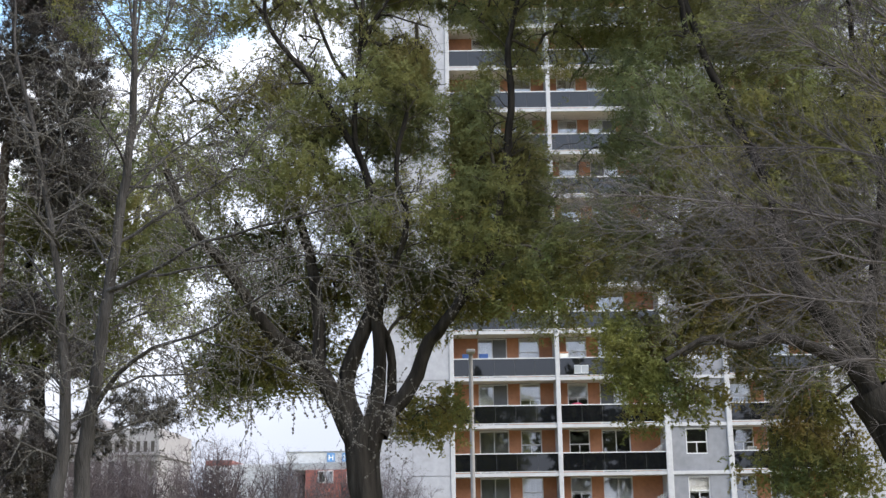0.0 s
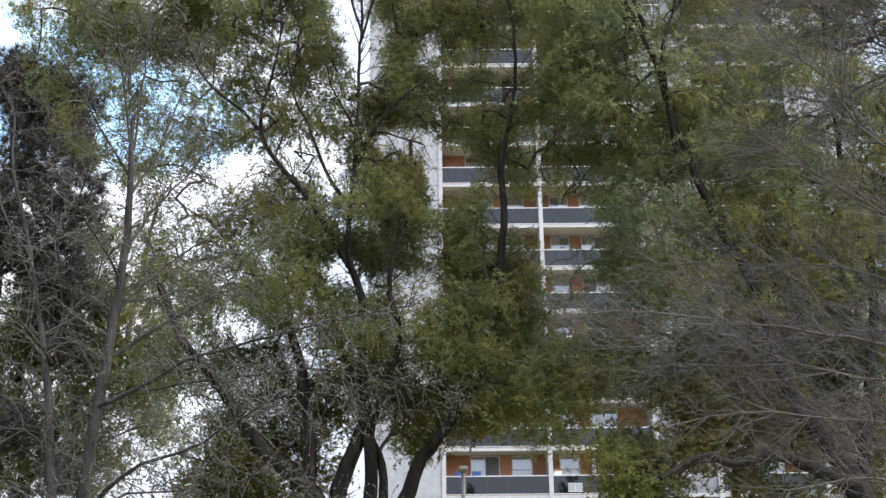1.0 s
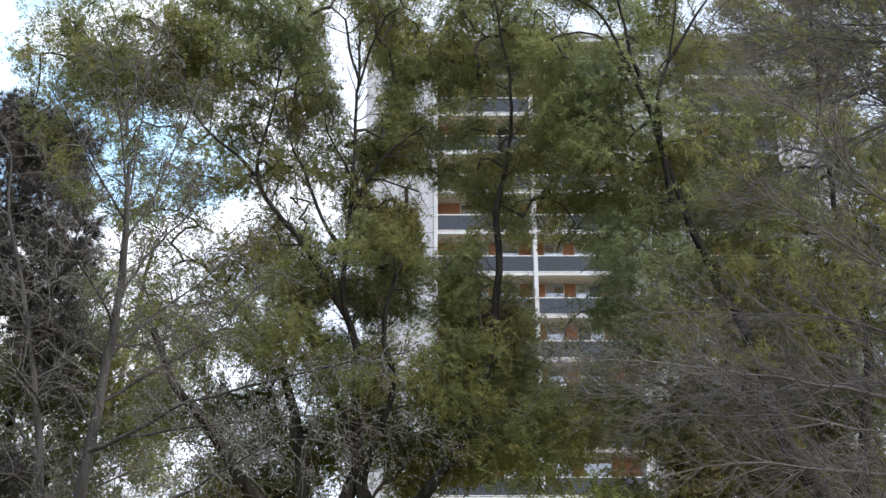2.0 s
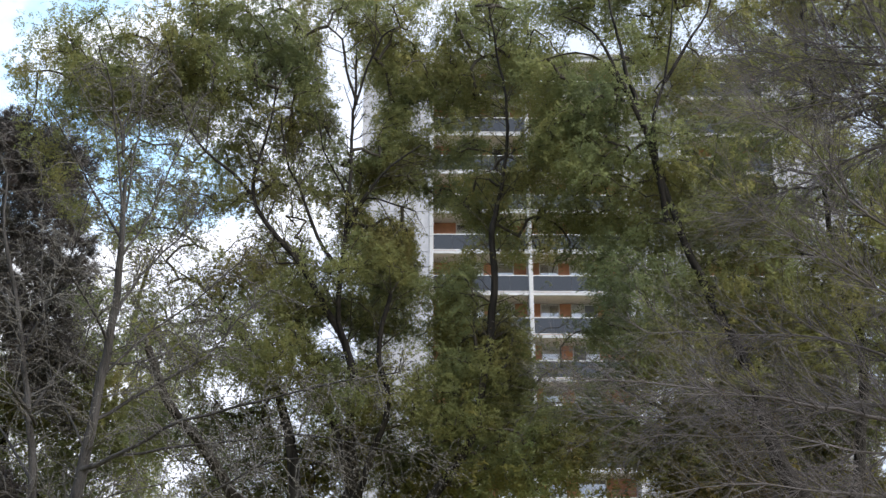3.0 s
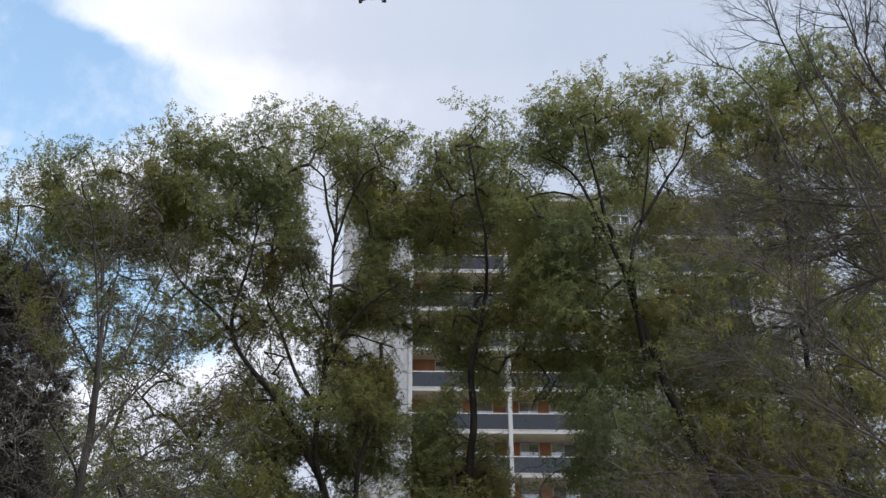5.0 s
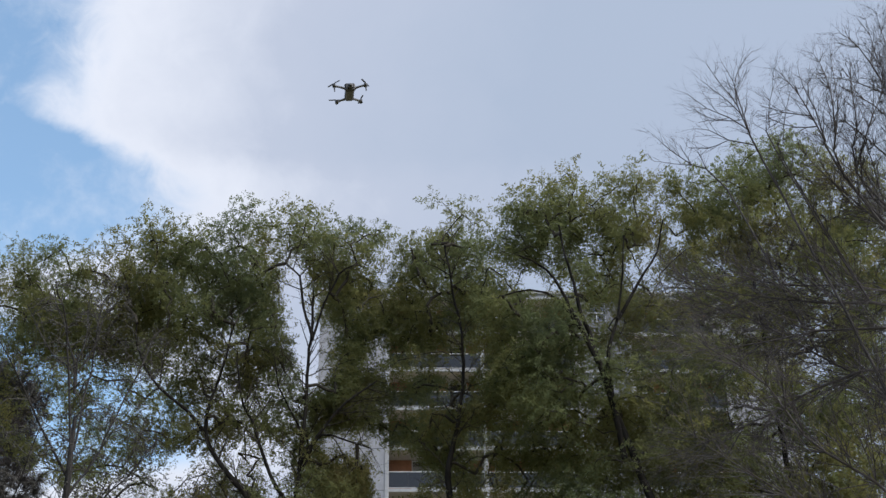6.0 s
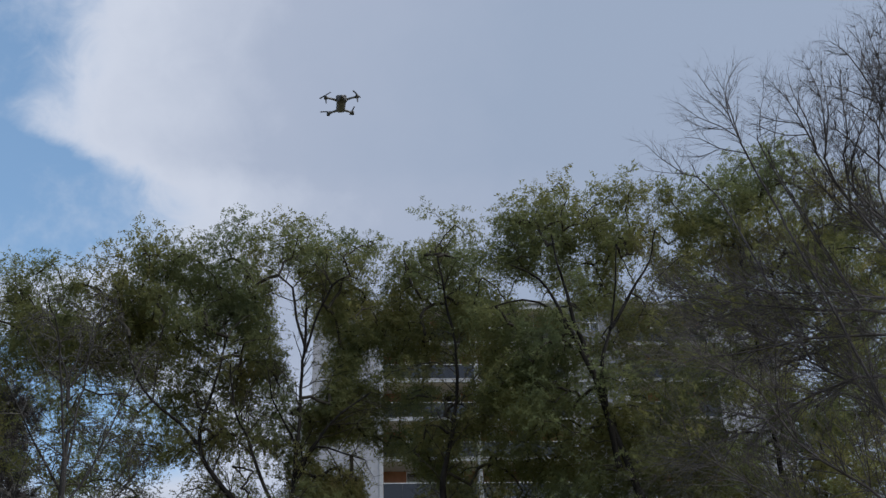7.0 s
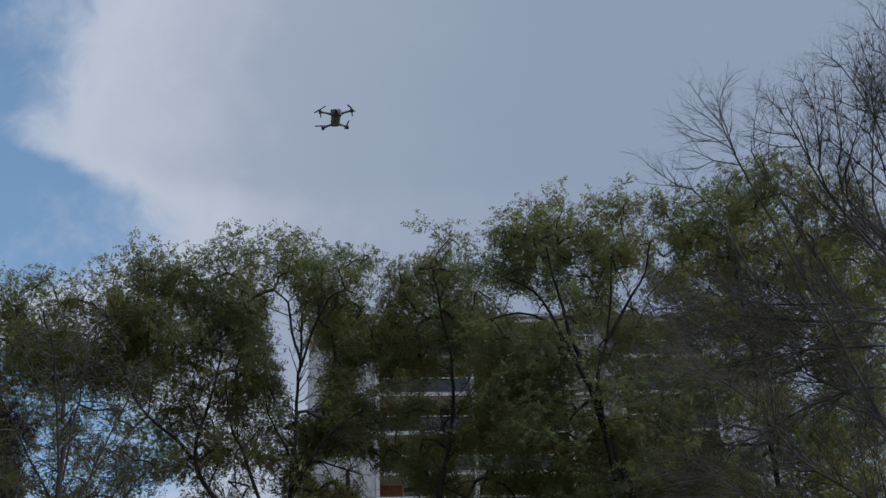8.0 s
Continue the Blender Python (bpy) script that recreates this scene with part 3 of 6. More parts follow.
for level in range(LEVELS + 1):
    z = FIRST + STOREY * level
    in_block("floor_slab", slab_edge, 0, FRONT, z)
    in_block("soffit", soffit_mesh, 0, FRONT, z)
    if level == LEVELS:
        break
    top = z + STOREY
    for bay, (a, b, door0, door1, win0, win1) in enumerate(BAYS):
        hung = DRESSED[level][bay] if level < 4 else ("", "")
        x0, x1 = COLS[a] + 0.13, COLS[b] - 0.13
        base = COLS[a]
        # solid orange wall sections between the openings, above and below them
        spans = sorted(((door0, door1), (win0, win1)))
        edges = [x0 - base, spans[0][0], spans[0][1], spans[1][0], spans[1][1], x1 - base]
        for e0, e1 in ((edges[0], edges[1]), (edges[2], edges[3]), (edges[4], edges[5])):
            in_block("wall_panel", plate("wall_panel", e1 - e0, STOREY - 0.2, ORANGE, 0.2), base + e0, RECESS, z + 0.2)
        in_block("wall_panel", plate("wall_panel", win1 - win0, 0.98, ORANGE, 0.2), base + win0, RECESS, z + 0.2)
        # added dark sheet behind the openings, standing in for a room's unlit depth
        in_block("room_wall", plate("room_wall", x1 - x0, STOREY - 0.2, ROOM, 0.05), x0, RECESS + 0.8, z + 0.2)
        window_unit("window", base + win0, RECESS + 0.03, z + 1.18, win1 - win0, STOREY - 1.2, hung[0])
        window_unit("door", base + door0, RECESS + 0.03, z + 0.22, door1 - door0, STOREY - 0.24, hung[1])
        # balcony guard
        guard = in_block("balcony", plate("top_rail", x1 - x0, 0.05, FRAME, 0.06), x0, FRONT + 0.02, z + 1.28)
        put("bottom_rail", plate("bottom_rail", x1 - x0, 0.035, FRAME, 0.05), guard, (0, 0.005, -1.03))
        n = 5
        step = (x1 - x0) / n
        for i in range(n):
            put("balcony_panel", plate("balcony_panel", step - 0.014, 0.985, DARK_GLASS, 0.014), guard, (i * step + 0.007, 0.02, -0.99))
            if i:
                put("post", plate("post", 0.03, 1.08, STEEL, 0.03), guard, (i * step - 0.015, 0.035, -1.08))
    # plain bay with a window
    bx0, bx1 = COLS[2] + 0.18, COLS[3] - 0.15
    wx0, wx1 = COLS[2] + 1.02, COLS[2] + 2.26
    wy = FRONT + 0.10
    for e0, e1, h0, h1 in ((bx0, wx0, 0.2, STOREY), (wx1, bx1, 0.2, STOREY), (wx0, wx1, 0.2, 1.15), (wx0, wx1, 2.62, STOREY)):
        in_block("wall_section", plate("wall_section", e1 - e0, h1 - h0, GREY_WALL, 0.2), e0, wy, z + h0)
    window_unit("window", wx0, wy + 0.06, z + 1.15, wx1 - wx0, 1.47, PLAIN_DRESSED[level] if level < 4 else "")
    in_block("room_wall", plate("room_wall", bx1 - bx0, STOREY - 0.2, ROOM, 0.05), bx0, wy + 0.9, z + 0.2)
    # storey-high panels of the end walls
    for w0, w1 in ((LEFT, COLS[0] - 0.13), (COLS[4] + 0.13, RIGHT)):
        half = (w1 - w0) / 2
        for i in range(2):
            in_block("end_panel", plate("end_panel", half - 0.025, STOREY - 0.03, RENDERED, 0.12), w0 + i * half + 0.0125, FRONT, z + 0.1)

# ---- things on the balconies ----


def on_balcony(name, label, category, place, pieces):
    """A small thing that stands on a balcony slab: (part, material, box)."""
    ob = tagged(empty(name, place), label, category)
    for pname, mat, *b in pieces:
        put(pname, box_mesh(pname, mat, *b, 0.012), ob)
    return ob


def garden_chair(place, label):
    legs = [("leg", BLUE_PLASTIC, x, x + 0.04, y, y + 0.04, 0, 0.40) for x in (-0.25, 0.21) for y in (-0.24, 0.2)]
    return on_balcony("garden_chair", label, "chair", place, [("seat", BLUE_PLASTIC, -0.27, 0.27, -0.26, 0.25, 0.401, 0.45), ("backrest", BLUE_PLASTIC, -0.27, 0.27, 0.2, 0.25, 0.452, 1.52)] + legs)


def floor_of(level):
    return FIRST + STOREY * level + 0.2


garden_chair((1.55, 71.5, floor_of(3)), "high-backed blue plastic garden chair on a balcony")
garden_chair((2.55, 71.5, floor_of(3)), "high-backed blue plastic garden chair beside a glass door")
on_balcony("storage_box", "yellow and white plastic box on a balcony", "box", (7.25, 71.3, floor_of(3)), [("bin", PALE_PLASTIC, -0.25, 0.25, -0.2, 0.2, 0, 1.4), ("lid", ORANGE, -0.27, 0.27, -0.22, 0.22, 1.402, 1.5)])
tub = tagged(empty("red_parasol", (7.95, 71.5, floor_of(2))), "half-open red fabric parasol on a balcony", "parasol")
v, f = rings([(0, 0, 0), (0, 0, 1.2)], [0.025, 0.025], 8)
put("pole", mesh_of("pole", v, f, STEEL, True), tub)
v, f = rings([(0, 0, 1.12), (0, 0, 1.2), (0, 0, 1.28), (0, 0, 1.31)], [0.42, 0.36, 0.2, 0.01], 12)
put("canopy", mesh_of("canopy", v, f, RED_CLOTH, True), tub)
for x, level in ((12.55, 1), (12.6, 0)):
    plant = tagged(empty("potted_plant", (x, 71.3, floor_of(level))), "pale dried plant in a pot on a balcony", "plant")
    v, f = rings([(0, 0, 0), (0, 0, 0.3)], [0.13, 0.18], 12)
    put("pot", mesh_of("pot", v, f, ORANGE, True), plant)
    prng = np.random.default_rng(int(x * 100))
    stalks = [(np.array([(0, 0, 0.25), (0.1 * a, 0.1 * b, 0.8), (0.34 * a, 0.34 * b, 1.45 + 0.2 * a)]), [0.012, 0.01, 0.006]) for a, b in prng.uniform(-1, 1, (46, 2))]
    tagged(put("foliage", tubes_mesh("foliage", stalks, CURTAIN, 4), plant), kind="stuff")

unit = tagged(empty("air_conditioner", (18.21, 72.28, 5.85)), "white window air conditioner under the sash", "air conditioner")
put("casing", box_mesh("casing", PALE_PLASTIC, -0.27, 0.27, -0.1, 0.24, 0, 0.36, 0.015), unit)
for k in range(6):
    put("louvre", box_mesh("louvre", STEEL, -0.22, 0.22, -0.108, -0.1005, 0.05 + k * 0.046, 0.075 + k * 0.046), unit)
board = tagged(empty("white_board", (8.21, FRONT + 0.012, floor_of(3) + 0.16)), "white board hung on a grey balcony guard", "board")
put("sheet", box_mesh("sheet", GREY_CLAD, -0.42, 0.42, 0.004, 0.0275, 0, 0.5, 0.004), board)
put("batten", box_mesh("batten", PALE_CLAD, -0.02, 0.02, -0.004, 0.003, 0.04, 0.46, 0.002), board)
for z in (0.0, 0.46):
    put("batten", box_mesh("batten", PALE_CLAD, -0.42, 0.42, -0.004, 0.003, z, z + 0.04, 0.002), board)

# twin-post aerial on the roof of the high-rise
mast = tagged(empty("roof_aerial", (1.95, 76, ROOF + 0.05)), "twin-post steel aerial with a crossbar on the roof", "aerial")
for x, top in ((0, 6.5), (1.75, 6.2)):
    put("post", mesh_of("post", *rings([(x, 0, 0), (x, 0, top - 0.5), (x, 0, top)], [0.06, 0.05, 0.02], 8), STEEL, True), mast)
    put("base_plate", box_mesh("base_plate", STEEL, x - 0.2, x + 0.2, -0.2, 0.2, 0, 0.06, 0.01), mast)
put("crossbar", mesh_of("crossbar", *rings([(-0.35, 0.07, 5.75), (2.6, 0.07, 5.7)], [0.05, 0.05], 8), STEEL, True), mast)
put("insulator", mesh_of("insulator", *rings([(0, 0, 5.55), (0, 0, 5.65), (0, 0, 5.85), (0, 0, 5.95)], [0.06, 0.14, 0.14, 0.06], 10), STEEL, True), mast)

# ---- distant buildings ----


def distant_house(name, label, place, parts_list):
    """A far building from boxes: (part name, material, x0, x1, y0, y1, z0, z1)."""
    ob = tagged(empty(name, place), label, "building")
    for pname, mat, *b in parts_list:
        put(pname, box_mesh(pname, mat, *b, 0.03), ob)
    return ob


office = distant_house("office_building", "beige concrete office block with dark window bands", (-30, 112, 0), [
    ("wall", BEIGE, -14, 4.2, 0, 14.5, -0.5, 8.7), ("roof_band", BEIGE, -14.05, 4.25, -0.05, 14.55, 9.0, 11.2), ("ledge", BEIGE, -14.2, 4.4, -0.2, 14.7, 8.7, 8.97),
    ("penthouse", BEIGE, -14, -2, 4, 12, 11.2, 12.4)])
slot = box_mesh("window", ROOM, -0.25, 0.25, -0.03, 0.02, 0, 1.3)
for i in range(15):
    for z in (0.6, 2.7, 4.8, 6.9):
        put("window", slot, office, (-13.2 + i * 1.2, 0, z))
top_slot = box_mesh("window", ROOM, -0.16, 0.16, -0.03, 0.02, 0, 0.95)
for i in range(16):
    put("window", top_slot, office, (3.7 - i * 0.66, -0.05, 9.05))
hospital = distant_house("hospital_building", "low hospital with red brick wall and pale upper storey", (-14, 150, 0), [
    ("brick_wall", BRICK_RED, -2.6, 14, 0, 30, -0.5, 9.1), ("grey_band", GREY_CLAD, -4.2, 14, 0.4, 30, 9.1, 9.95), ("upper_wall", PALE_CLAD, -5.0, 14, 0.9, 30, 9.95, 11.3),
    ("roof_edge", GREY_CLAD, -5.1, 14.1, 0.8, 30.1, 11.3, 11.4), ("low_wing", PALE_CLAD, -15.8, -12.6, 6, 20, -0.5, 10.1), ("red_band", BRICK_RED, -15.85, -12.55, 5.95, 20.05, 10.1, 10.75), ("link", PALE_CLAD, -12.6, -4.2, 6, 20, -0.5, 10.2),
    ("roof_vent", STEEL, 0.95, 1.15, 8, 8.2, 11.4, 12.1)])
for x, w in ((-1.1, 1.9), (2.4, 1.6), (6.2, 1.8), (9.8, 1.8)):
    for z in (7.5, 3.6):
        win = put("window", box_mesh("window", FRAME, 0, w, -0.06, 0.05, 0, 1.5), hospital, (x, 0, z))
        for i in range(2):
            put("pane", box_mesh("pane", PANE, 0.1, w / 2 - 0.06, -0.09, -0.065, 0.1, 1.4), win, (i * w / 2, 0, 0))
for x in (-0.05, 1.8):
    sign = put("hospital_sign", box_mesh("hospital_sign", SIGN_BLUE, 0, 0.95, 0.78, 0.9, 10.1, 11.15), hospital, (x, 0, 0), "blue square sign with a white letter H")
    letter = bpy.data.curves.new("letter", "FONT")
    letter.body, letter.size, letter.extrude, letter.align_x = "H", 0.95, 0.01, "CENTER"
    letter.materials.append(SIGN_WHITE)
    ob = new("letter", letter)
    ob.parent, ob.location, ob.rotation_euler = sign, (0.475, 0.76, 10.28), (radians(90), 0, 0)


# ---- lamp posts ----


def lamp_post(place, height, radius, label):
    ob = tagged(empty("street_lamp", place), label, "street lamp")
    v, f = rings([(0, 0, 0), (0, 0, 0.25), (0, 0, 0.26), (0, 0, height)], [radius * 2, radius * 1.9, radius, radius * 0.8], 14)
    put("pole", mesh_of("pole", v, f, STEEL, True), ob)
    v, f = rings([(0, 0, height), (0, 0, height + 0.06), (0, 0, height + 0.1)], [radius, radius * 0.9, 0.005], 14)
    put("cap", mesh_of("cap", v, f, STEEL, True), ob)
    bm = add_box(bmesh.new(), -0.14, 0.14, -0.5, -0.02, height - 0.06, height + 0.05, 0.02)
    put("lamp_head", bm_mesh("lamp_head", bm, STEEL), ob)
    return ob


lamp_post((0.99, 40, 0), 7.35, 0.085, "slim grey steel lamp post before the block")
lamp_post((-16.3, 60, 0), 6.4, 0.075, "pale steel lamp post among bare shrubs")

# ---- trees ----


def tree_thing(growth, name, label, bark, sides, twig_sides=5, rough=0.05, limb_name="limb"):
    """The trunk, each limb and the fine branches of a grown tree."""
    ob = tagged(empty(name, growth.base), label, "tree")
    for i, rows in enumerate(growth.paths):
        v, f = rings(rows[:, :3], rows[:, 3], sides if rows[0, 3] > 0.08 else 10, rough if rows[0, 3] > 0.05 else 0.03, growth.rng)
        put("trunk" if i == 0 else limb_name, mesh_of("trunk" if i == 0 else limb_name, v, f, bark, True), ob)
    return ob


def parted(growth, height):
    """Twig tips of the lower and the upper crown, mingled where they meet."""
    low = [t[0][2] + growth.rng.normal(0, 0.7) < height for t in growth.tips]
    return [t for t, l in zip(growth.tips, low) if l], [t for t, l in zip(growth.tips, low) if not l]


# two honey locusts
elder = Growth((-1.16, 19.5, 0), 3)
elder.limb((-1.20, 19.5, 0.0, 0.34), (-1.21, 19.5, 0.35, 0.27), (-1.22, 19.5, 1.2, 0.245), (-1.23, 19.5, 2.13, 0.242), (-1.24, 19.5, 2.81, 0.265), (-1.23, 19.5, 3.2, 0.30), (-1.22, 19.5, 3.42, 0.27))
elder.limb((-1.32, 19.5, 3.0, 0.20), (-1.55, 19.48, 3.46, 0.165), (-1.79, 19.46, 3.93, 0.148), (-2.01, 19.42, 4.21, 0.135), (-2.46, 19.3, 4.53, 0.118), (-2.75, 19.1, 4.84, 0.104), (-2.97, 18.9, 5.16, 0.09), (-3.23, 18.5, 5.55, 0.078), (-3.77, 17.9, 6.2, 0.064), (-4.13, 17.6, 6.98, 0.055))
elder.limb((-1.98, 19.44, 4.15, 0.12), (-1.96, 19.5, 4.6, 0.112), (-1.99, 19.5, 5.27, 0.104), (-2.03, 19.5, 5.75, 0.094), (-2.25, 19.6, 6.5, 0.075), (-2.6, 19.8, 7.2, 0.052), (-3.2, 20.0, 8.0, 0.032), (-3.9, 20.1, 8.9, 0.018))
elder.limb((-1.33, 19.5, 3.1, 0.19), (-1.45, 19.5, 3.67, 0.15), (-1.42, 19.5, 4.10, 0.138), (-1.23, 19.45, 4.61, 0.125), (-1.05, 19.4, 5.06, 0.11), (-1.03, 19.3, 5.4, 0.095), (-1.1, 19.1, 6.03, 0.074), (-1.15, 18.9, 7.14, 0.056), (-1.34, 18.82, 7.98, 0.044), (-1.23, 18.75, 9.61, 0.032), (-1.14, 18.68, 11.66, 0.025), (-1.15, 18.6, 12.52, 0.020))
elder.limb((-1.14, 19.5, 3.0, 0.17), (-1.05, 19.45, 3.48, 0.125), (-0.98, 19.4, 3.92, 0.105), (-0.98, 19.35, 4.42, 0.096), (-1.04, 19.3, 4.93, 0.085), (-1.2, 19.1, 5.6, 0.072), (-1.5, 19.2, 6.3, 0.05), (-1.75, 19.4, 7.2, 0.035), (-2.1, 19.6, 8.2, 0.02))
elder.limb((-0.98, 19.5, 3.1, 0.14), (-0.82, 19.6, 3.53, 0.09), (-0.79, 19.6, 4.04, 0.074), (-0.82, 19.55, 4.48, 0.066), (-0.97, 19.4, 4.83, 0.06), (-0.87, 18.9, 5.24, 0.052), (-0.49, 18.57, 6.29, 0.045), (-0.67, 18.43, 7.18, 0.039), (-0.48, 18.3, 8.07, 0.036))
elder.limb((-1.12, 19.5, 3.05, 0.18), (-0.92, 19.5, 3.42, 0.14), (-0.64, 19.48, 3.69, 0.122), (-0.42, 19.45, 4.06, 0.112), (-0.29, 19.4, 4.44, 0.105), (-0.09, 19.3, 4.70, 0.096), (0.28, 19.1, 5.19, 0.08), (0.8, 18.97, 5.91, 0.067), (0.98, 18.9, 6.73, 0.06), (1.21, 18.83, 8.23, 0.058), (1.19, 18.77, 9.29, 0.048), (1.38, 18.7, 10.18, 0.032), (1.48, 18.63, 11.44, 0.025), (1.3, 18.57, 12.53, 0.019), (1.18, 18.5, 13.54, 0.015))
elder.limb((-1.02, 19.00, 6.67, 0.075), (-1.22, 18.96, 7.42, 0.065), (-1.65, 18.91, 8.22, 0.057), (-2.03, 18.87, 8.80, 0.051), (-2.44, 18.82, 9.29, 0.044), (-2.72, 18.78, 9.62, 0.038), (-2.87, 18.73, 10.02, 0.032), (-2.84, 18.69, 10.50, 0.027), (-2.66, 18.64, 11.11, 0.021), (-2.51, 18.60, 11.94, 0.016))
elder.limb((-1.32, 18.85, 8.66, 0.040), (-1.58, 18.76, 9.03, 0.032), (-1.87, 18.67, 9.60, 0.027), (-2.02, 18.58, 10.07, 0.021), (-2.27, 18.49, 10.55, 0.017), (-2.37, 18.40, 11.30, 0.012))
elder.limb((-1.21, 18.75, 9.37, 0.028), (-0.93, 18.67, 9.87, 0.020), (-0.57, 18.58, 9.76, 0.014), (-0.12, 18.50, 9.58, 0.008))
elder.limb((-1.26, 18.75, 9.99, 0.022), (-1.46, 18.63, 10.35, 0.016), (-1.66, 18.52, 10.72, 0.012), (-1.75, 18.40, 11.18, 0.008))
elder.limb((-1.13, 18.7, 11.7, 0.026), (-1.3, 18.6, 12.34, 0.022), (-1.39, 18.5, 12.86, 0.020), (-1.67, 18.4, 13.08, 0.012))
elder.limb((-1.13, 18.7, 11.75, 0.024), (-0.93, 18.6, 12.35, 0.02), (-0.69, 18.5, 12.92, 0.019), (-0.48, 18.4, 13.04, 0.012))
elder.limb((-1.24, 18.75, 9.45, 0.032), (-0.85, 18.5, 9.97, 0.026), (-0.53, 18.4, 10.34, 0.020), (-0.01, 18.3, 10.72, 0.012))
elder.limb((-2.86, 18.65, 9.96, 0.036), (-3.16, 18.56, 10.28, 0.028), (-3.61, 18.48, 10.66, 0.022), (-3.96, 18.39, 11.20, 0.017), (-4.09, 18.30, 11.79, 0.012))
ELDER_LOW = [(-3.56, 4.4, 0.45), (-3.1, 4.67, 0.53), (-3.83, 4.22, 0.44), (-2.81, 4.19, 0.33), (-2.24, 4.33, 0.33), (-3.39, 5.15, 0.69), (-2.45, 5.33, 0.6), (-1.93, 4.66, 0.24), (-1.88, 5.9, 0.69), (-2.84, 6.21, 0.7), (-3.8, 6.42, 0.6), (-4.57, 6.43, 0.51), (-0.93, 5.99, 0.69), (-0.18, 5.69, 0.69), (0.4, 5.58, 0.55), (-0.32, 5.2, 0.35), (-0.25, 3.46, 0.38), (-0.62, 3.46, 0.27), (0.04, 3.78, 0.29), (0.47, 4.48, 0.22)]
ELDER_MIDDLE = [(0.85, 5.74, 0.69), (1.12, 5.27, 0.37), (1.86, 5.35, 0.48), (1.7, 6.11, 0.70), (2.43, 5.72, 0.51), (0.97, 6.7, 0.61), (1.45, 7.18, 0.42), (0.22, 6.52, 0.61), (-0.53, 6.72, 0.51), (-1.28, 6.54, 0.61), (-2.03, 7.03, 0.70), (-2.87, 7.24, 0.61), (-3.72, 7.25, 0.42), (-4.48, 7.55, 0.38), (-4.89, 8.25, 0.27), (-2.42, 8.22, 0.43), (-1.85, 8.51, 0.52), (-0.99, 8.5, 0.52), (-0.46, 9, 0.43), (-0.14, 8.24, 0.40), (0.44, 8.38, 0.40), (0.71, 7.78, 0.43), (1.47, 7.92, 0.34), (0.83, 8.68, 0.25), (1.44, 10.1, 0.29)]
ELDER_TOP_LEFT = [(-6.38, 12.91, 0.45), (-6.77, 12.34, 0.41), (-5.57, 13.04, 0.5), (-5.78, 12.12, 0.49), (-4.76, 13.17, 0.5), (-4.77, 12.25, 0.49), (-3.86, 13.67, 0.5), (-4, 12.72, 0.59), (-3.11, 13.31, 0.5), (-3.14, 12.26, 0.49), (-2.28, 13.44, 0.5), (-2.36, 12.86, 0.5), (-1.56, 13.88, 0.47), (-1.04, 13.89, 0.47), (-1.9, 11.82, 0.41), (-0.45, 13.47, 0.46), (-0.49, 12.77, 0.36), (-0.22, 12.18, 0.23), (-0.76, 10.92, 0.4), (-1.75, 10.69, 0.31), (-2.39, 11.47, 0.4), (-3.59, 11.46, 0.4), (-4.13, 10.67, 0.32), (-5.05, 10.99, 0.32), (-2.97, 13.63, 0.38), (-2.61, 13.85, 0.38), (-3.41, 13.71, 0.38), (-4.0, 13.76, 0.38), (-4.46, 13.52, 0.38), (-2.24, 14.12, 0.38)]
ELDER_SPARSE = [(-3.96, 9.85, 0.39), (-3.29, 9.96, 0.39), (-2.52, 10.29, 0.4), (-1.91, 9.87, 0.39), (-1.4, 9.24, 0.39), (-4.67, 9.11, 0.39), (-3.03, 9.02, 0.43), (-2.15, 8.72, 0.43), (-1.08, 8.22, 0.43), (-4.13, 8.5, 0.38), (-0.44, 9.99, 0.39), (-0.43, 8.94, 0.43), (-0.92, 9.46, 0.39), (-5.45, 10.16, 0.39), (-6.18, 10.48, 0.35), (-6.8, 11.47, 0.35), (-4.67, 8.2, 0.38), (-3.34, 8.11, 0.38), (-2.39, 7.92, 0.38), (-1.76, 12.15, 0.37), (-1.99, 12.74, 0.31), (-1.16, 10.97, 0.3), (-3.17, 10.18, 0.4), (-2.57, 10.07, 0.4), (-1.97, 10.02, 0.4), (-3.04, 9.43, 0.4), (-2.35, 9.43, 0.4), (-1.9, 9.22, 0.4), (-2.72, 8.9, 0.4), (-3.31, 8.91, 0.4)]
ELDER_TOP_RIGHT = [(0.66, 13.68, 0.44), (1.25, 14.5, 0.41), (0.91, 12.83, 0.52), (1.72, 13.81, 0.44), (0.96, 12.01, 0.29), (1.7, 12.9, 0.47), (0.95, 11.32, 0.36), (1.34, 10.77, 0.36), (0.64, 10.76, 0.34), (0.79, 10.05, 0.28), (0.55, 12.3, 0.37), (0.49, 11.26, 0.36), (1.04, 10.22, 0.42), (2.12, 9.9, 0.35), (2.44, 9.22, 0.23), (1.66, 9.32, 0.25), (2.57, 7.75, 0.30), (1.57, 7.75, 0.40), (0.63, 8.24, 0.40), (0.73, 9, 0.31), (1.56, 7.07, 0.43), (2.58, 6.98, 0.43), (0.91, 7.45, 0.43), (-0.47, 11.53, 0.34), (-0.36, 10.75, 0.34), (-0.58, 12.22, 0.29), (-0.69, 13.48, 0.38), (0.09, 12.64, 0.27), (-0.29, 9.36, 0.25), (-1.23, 10.74, 0.32), (-1.43, 10.14, 0.34)]
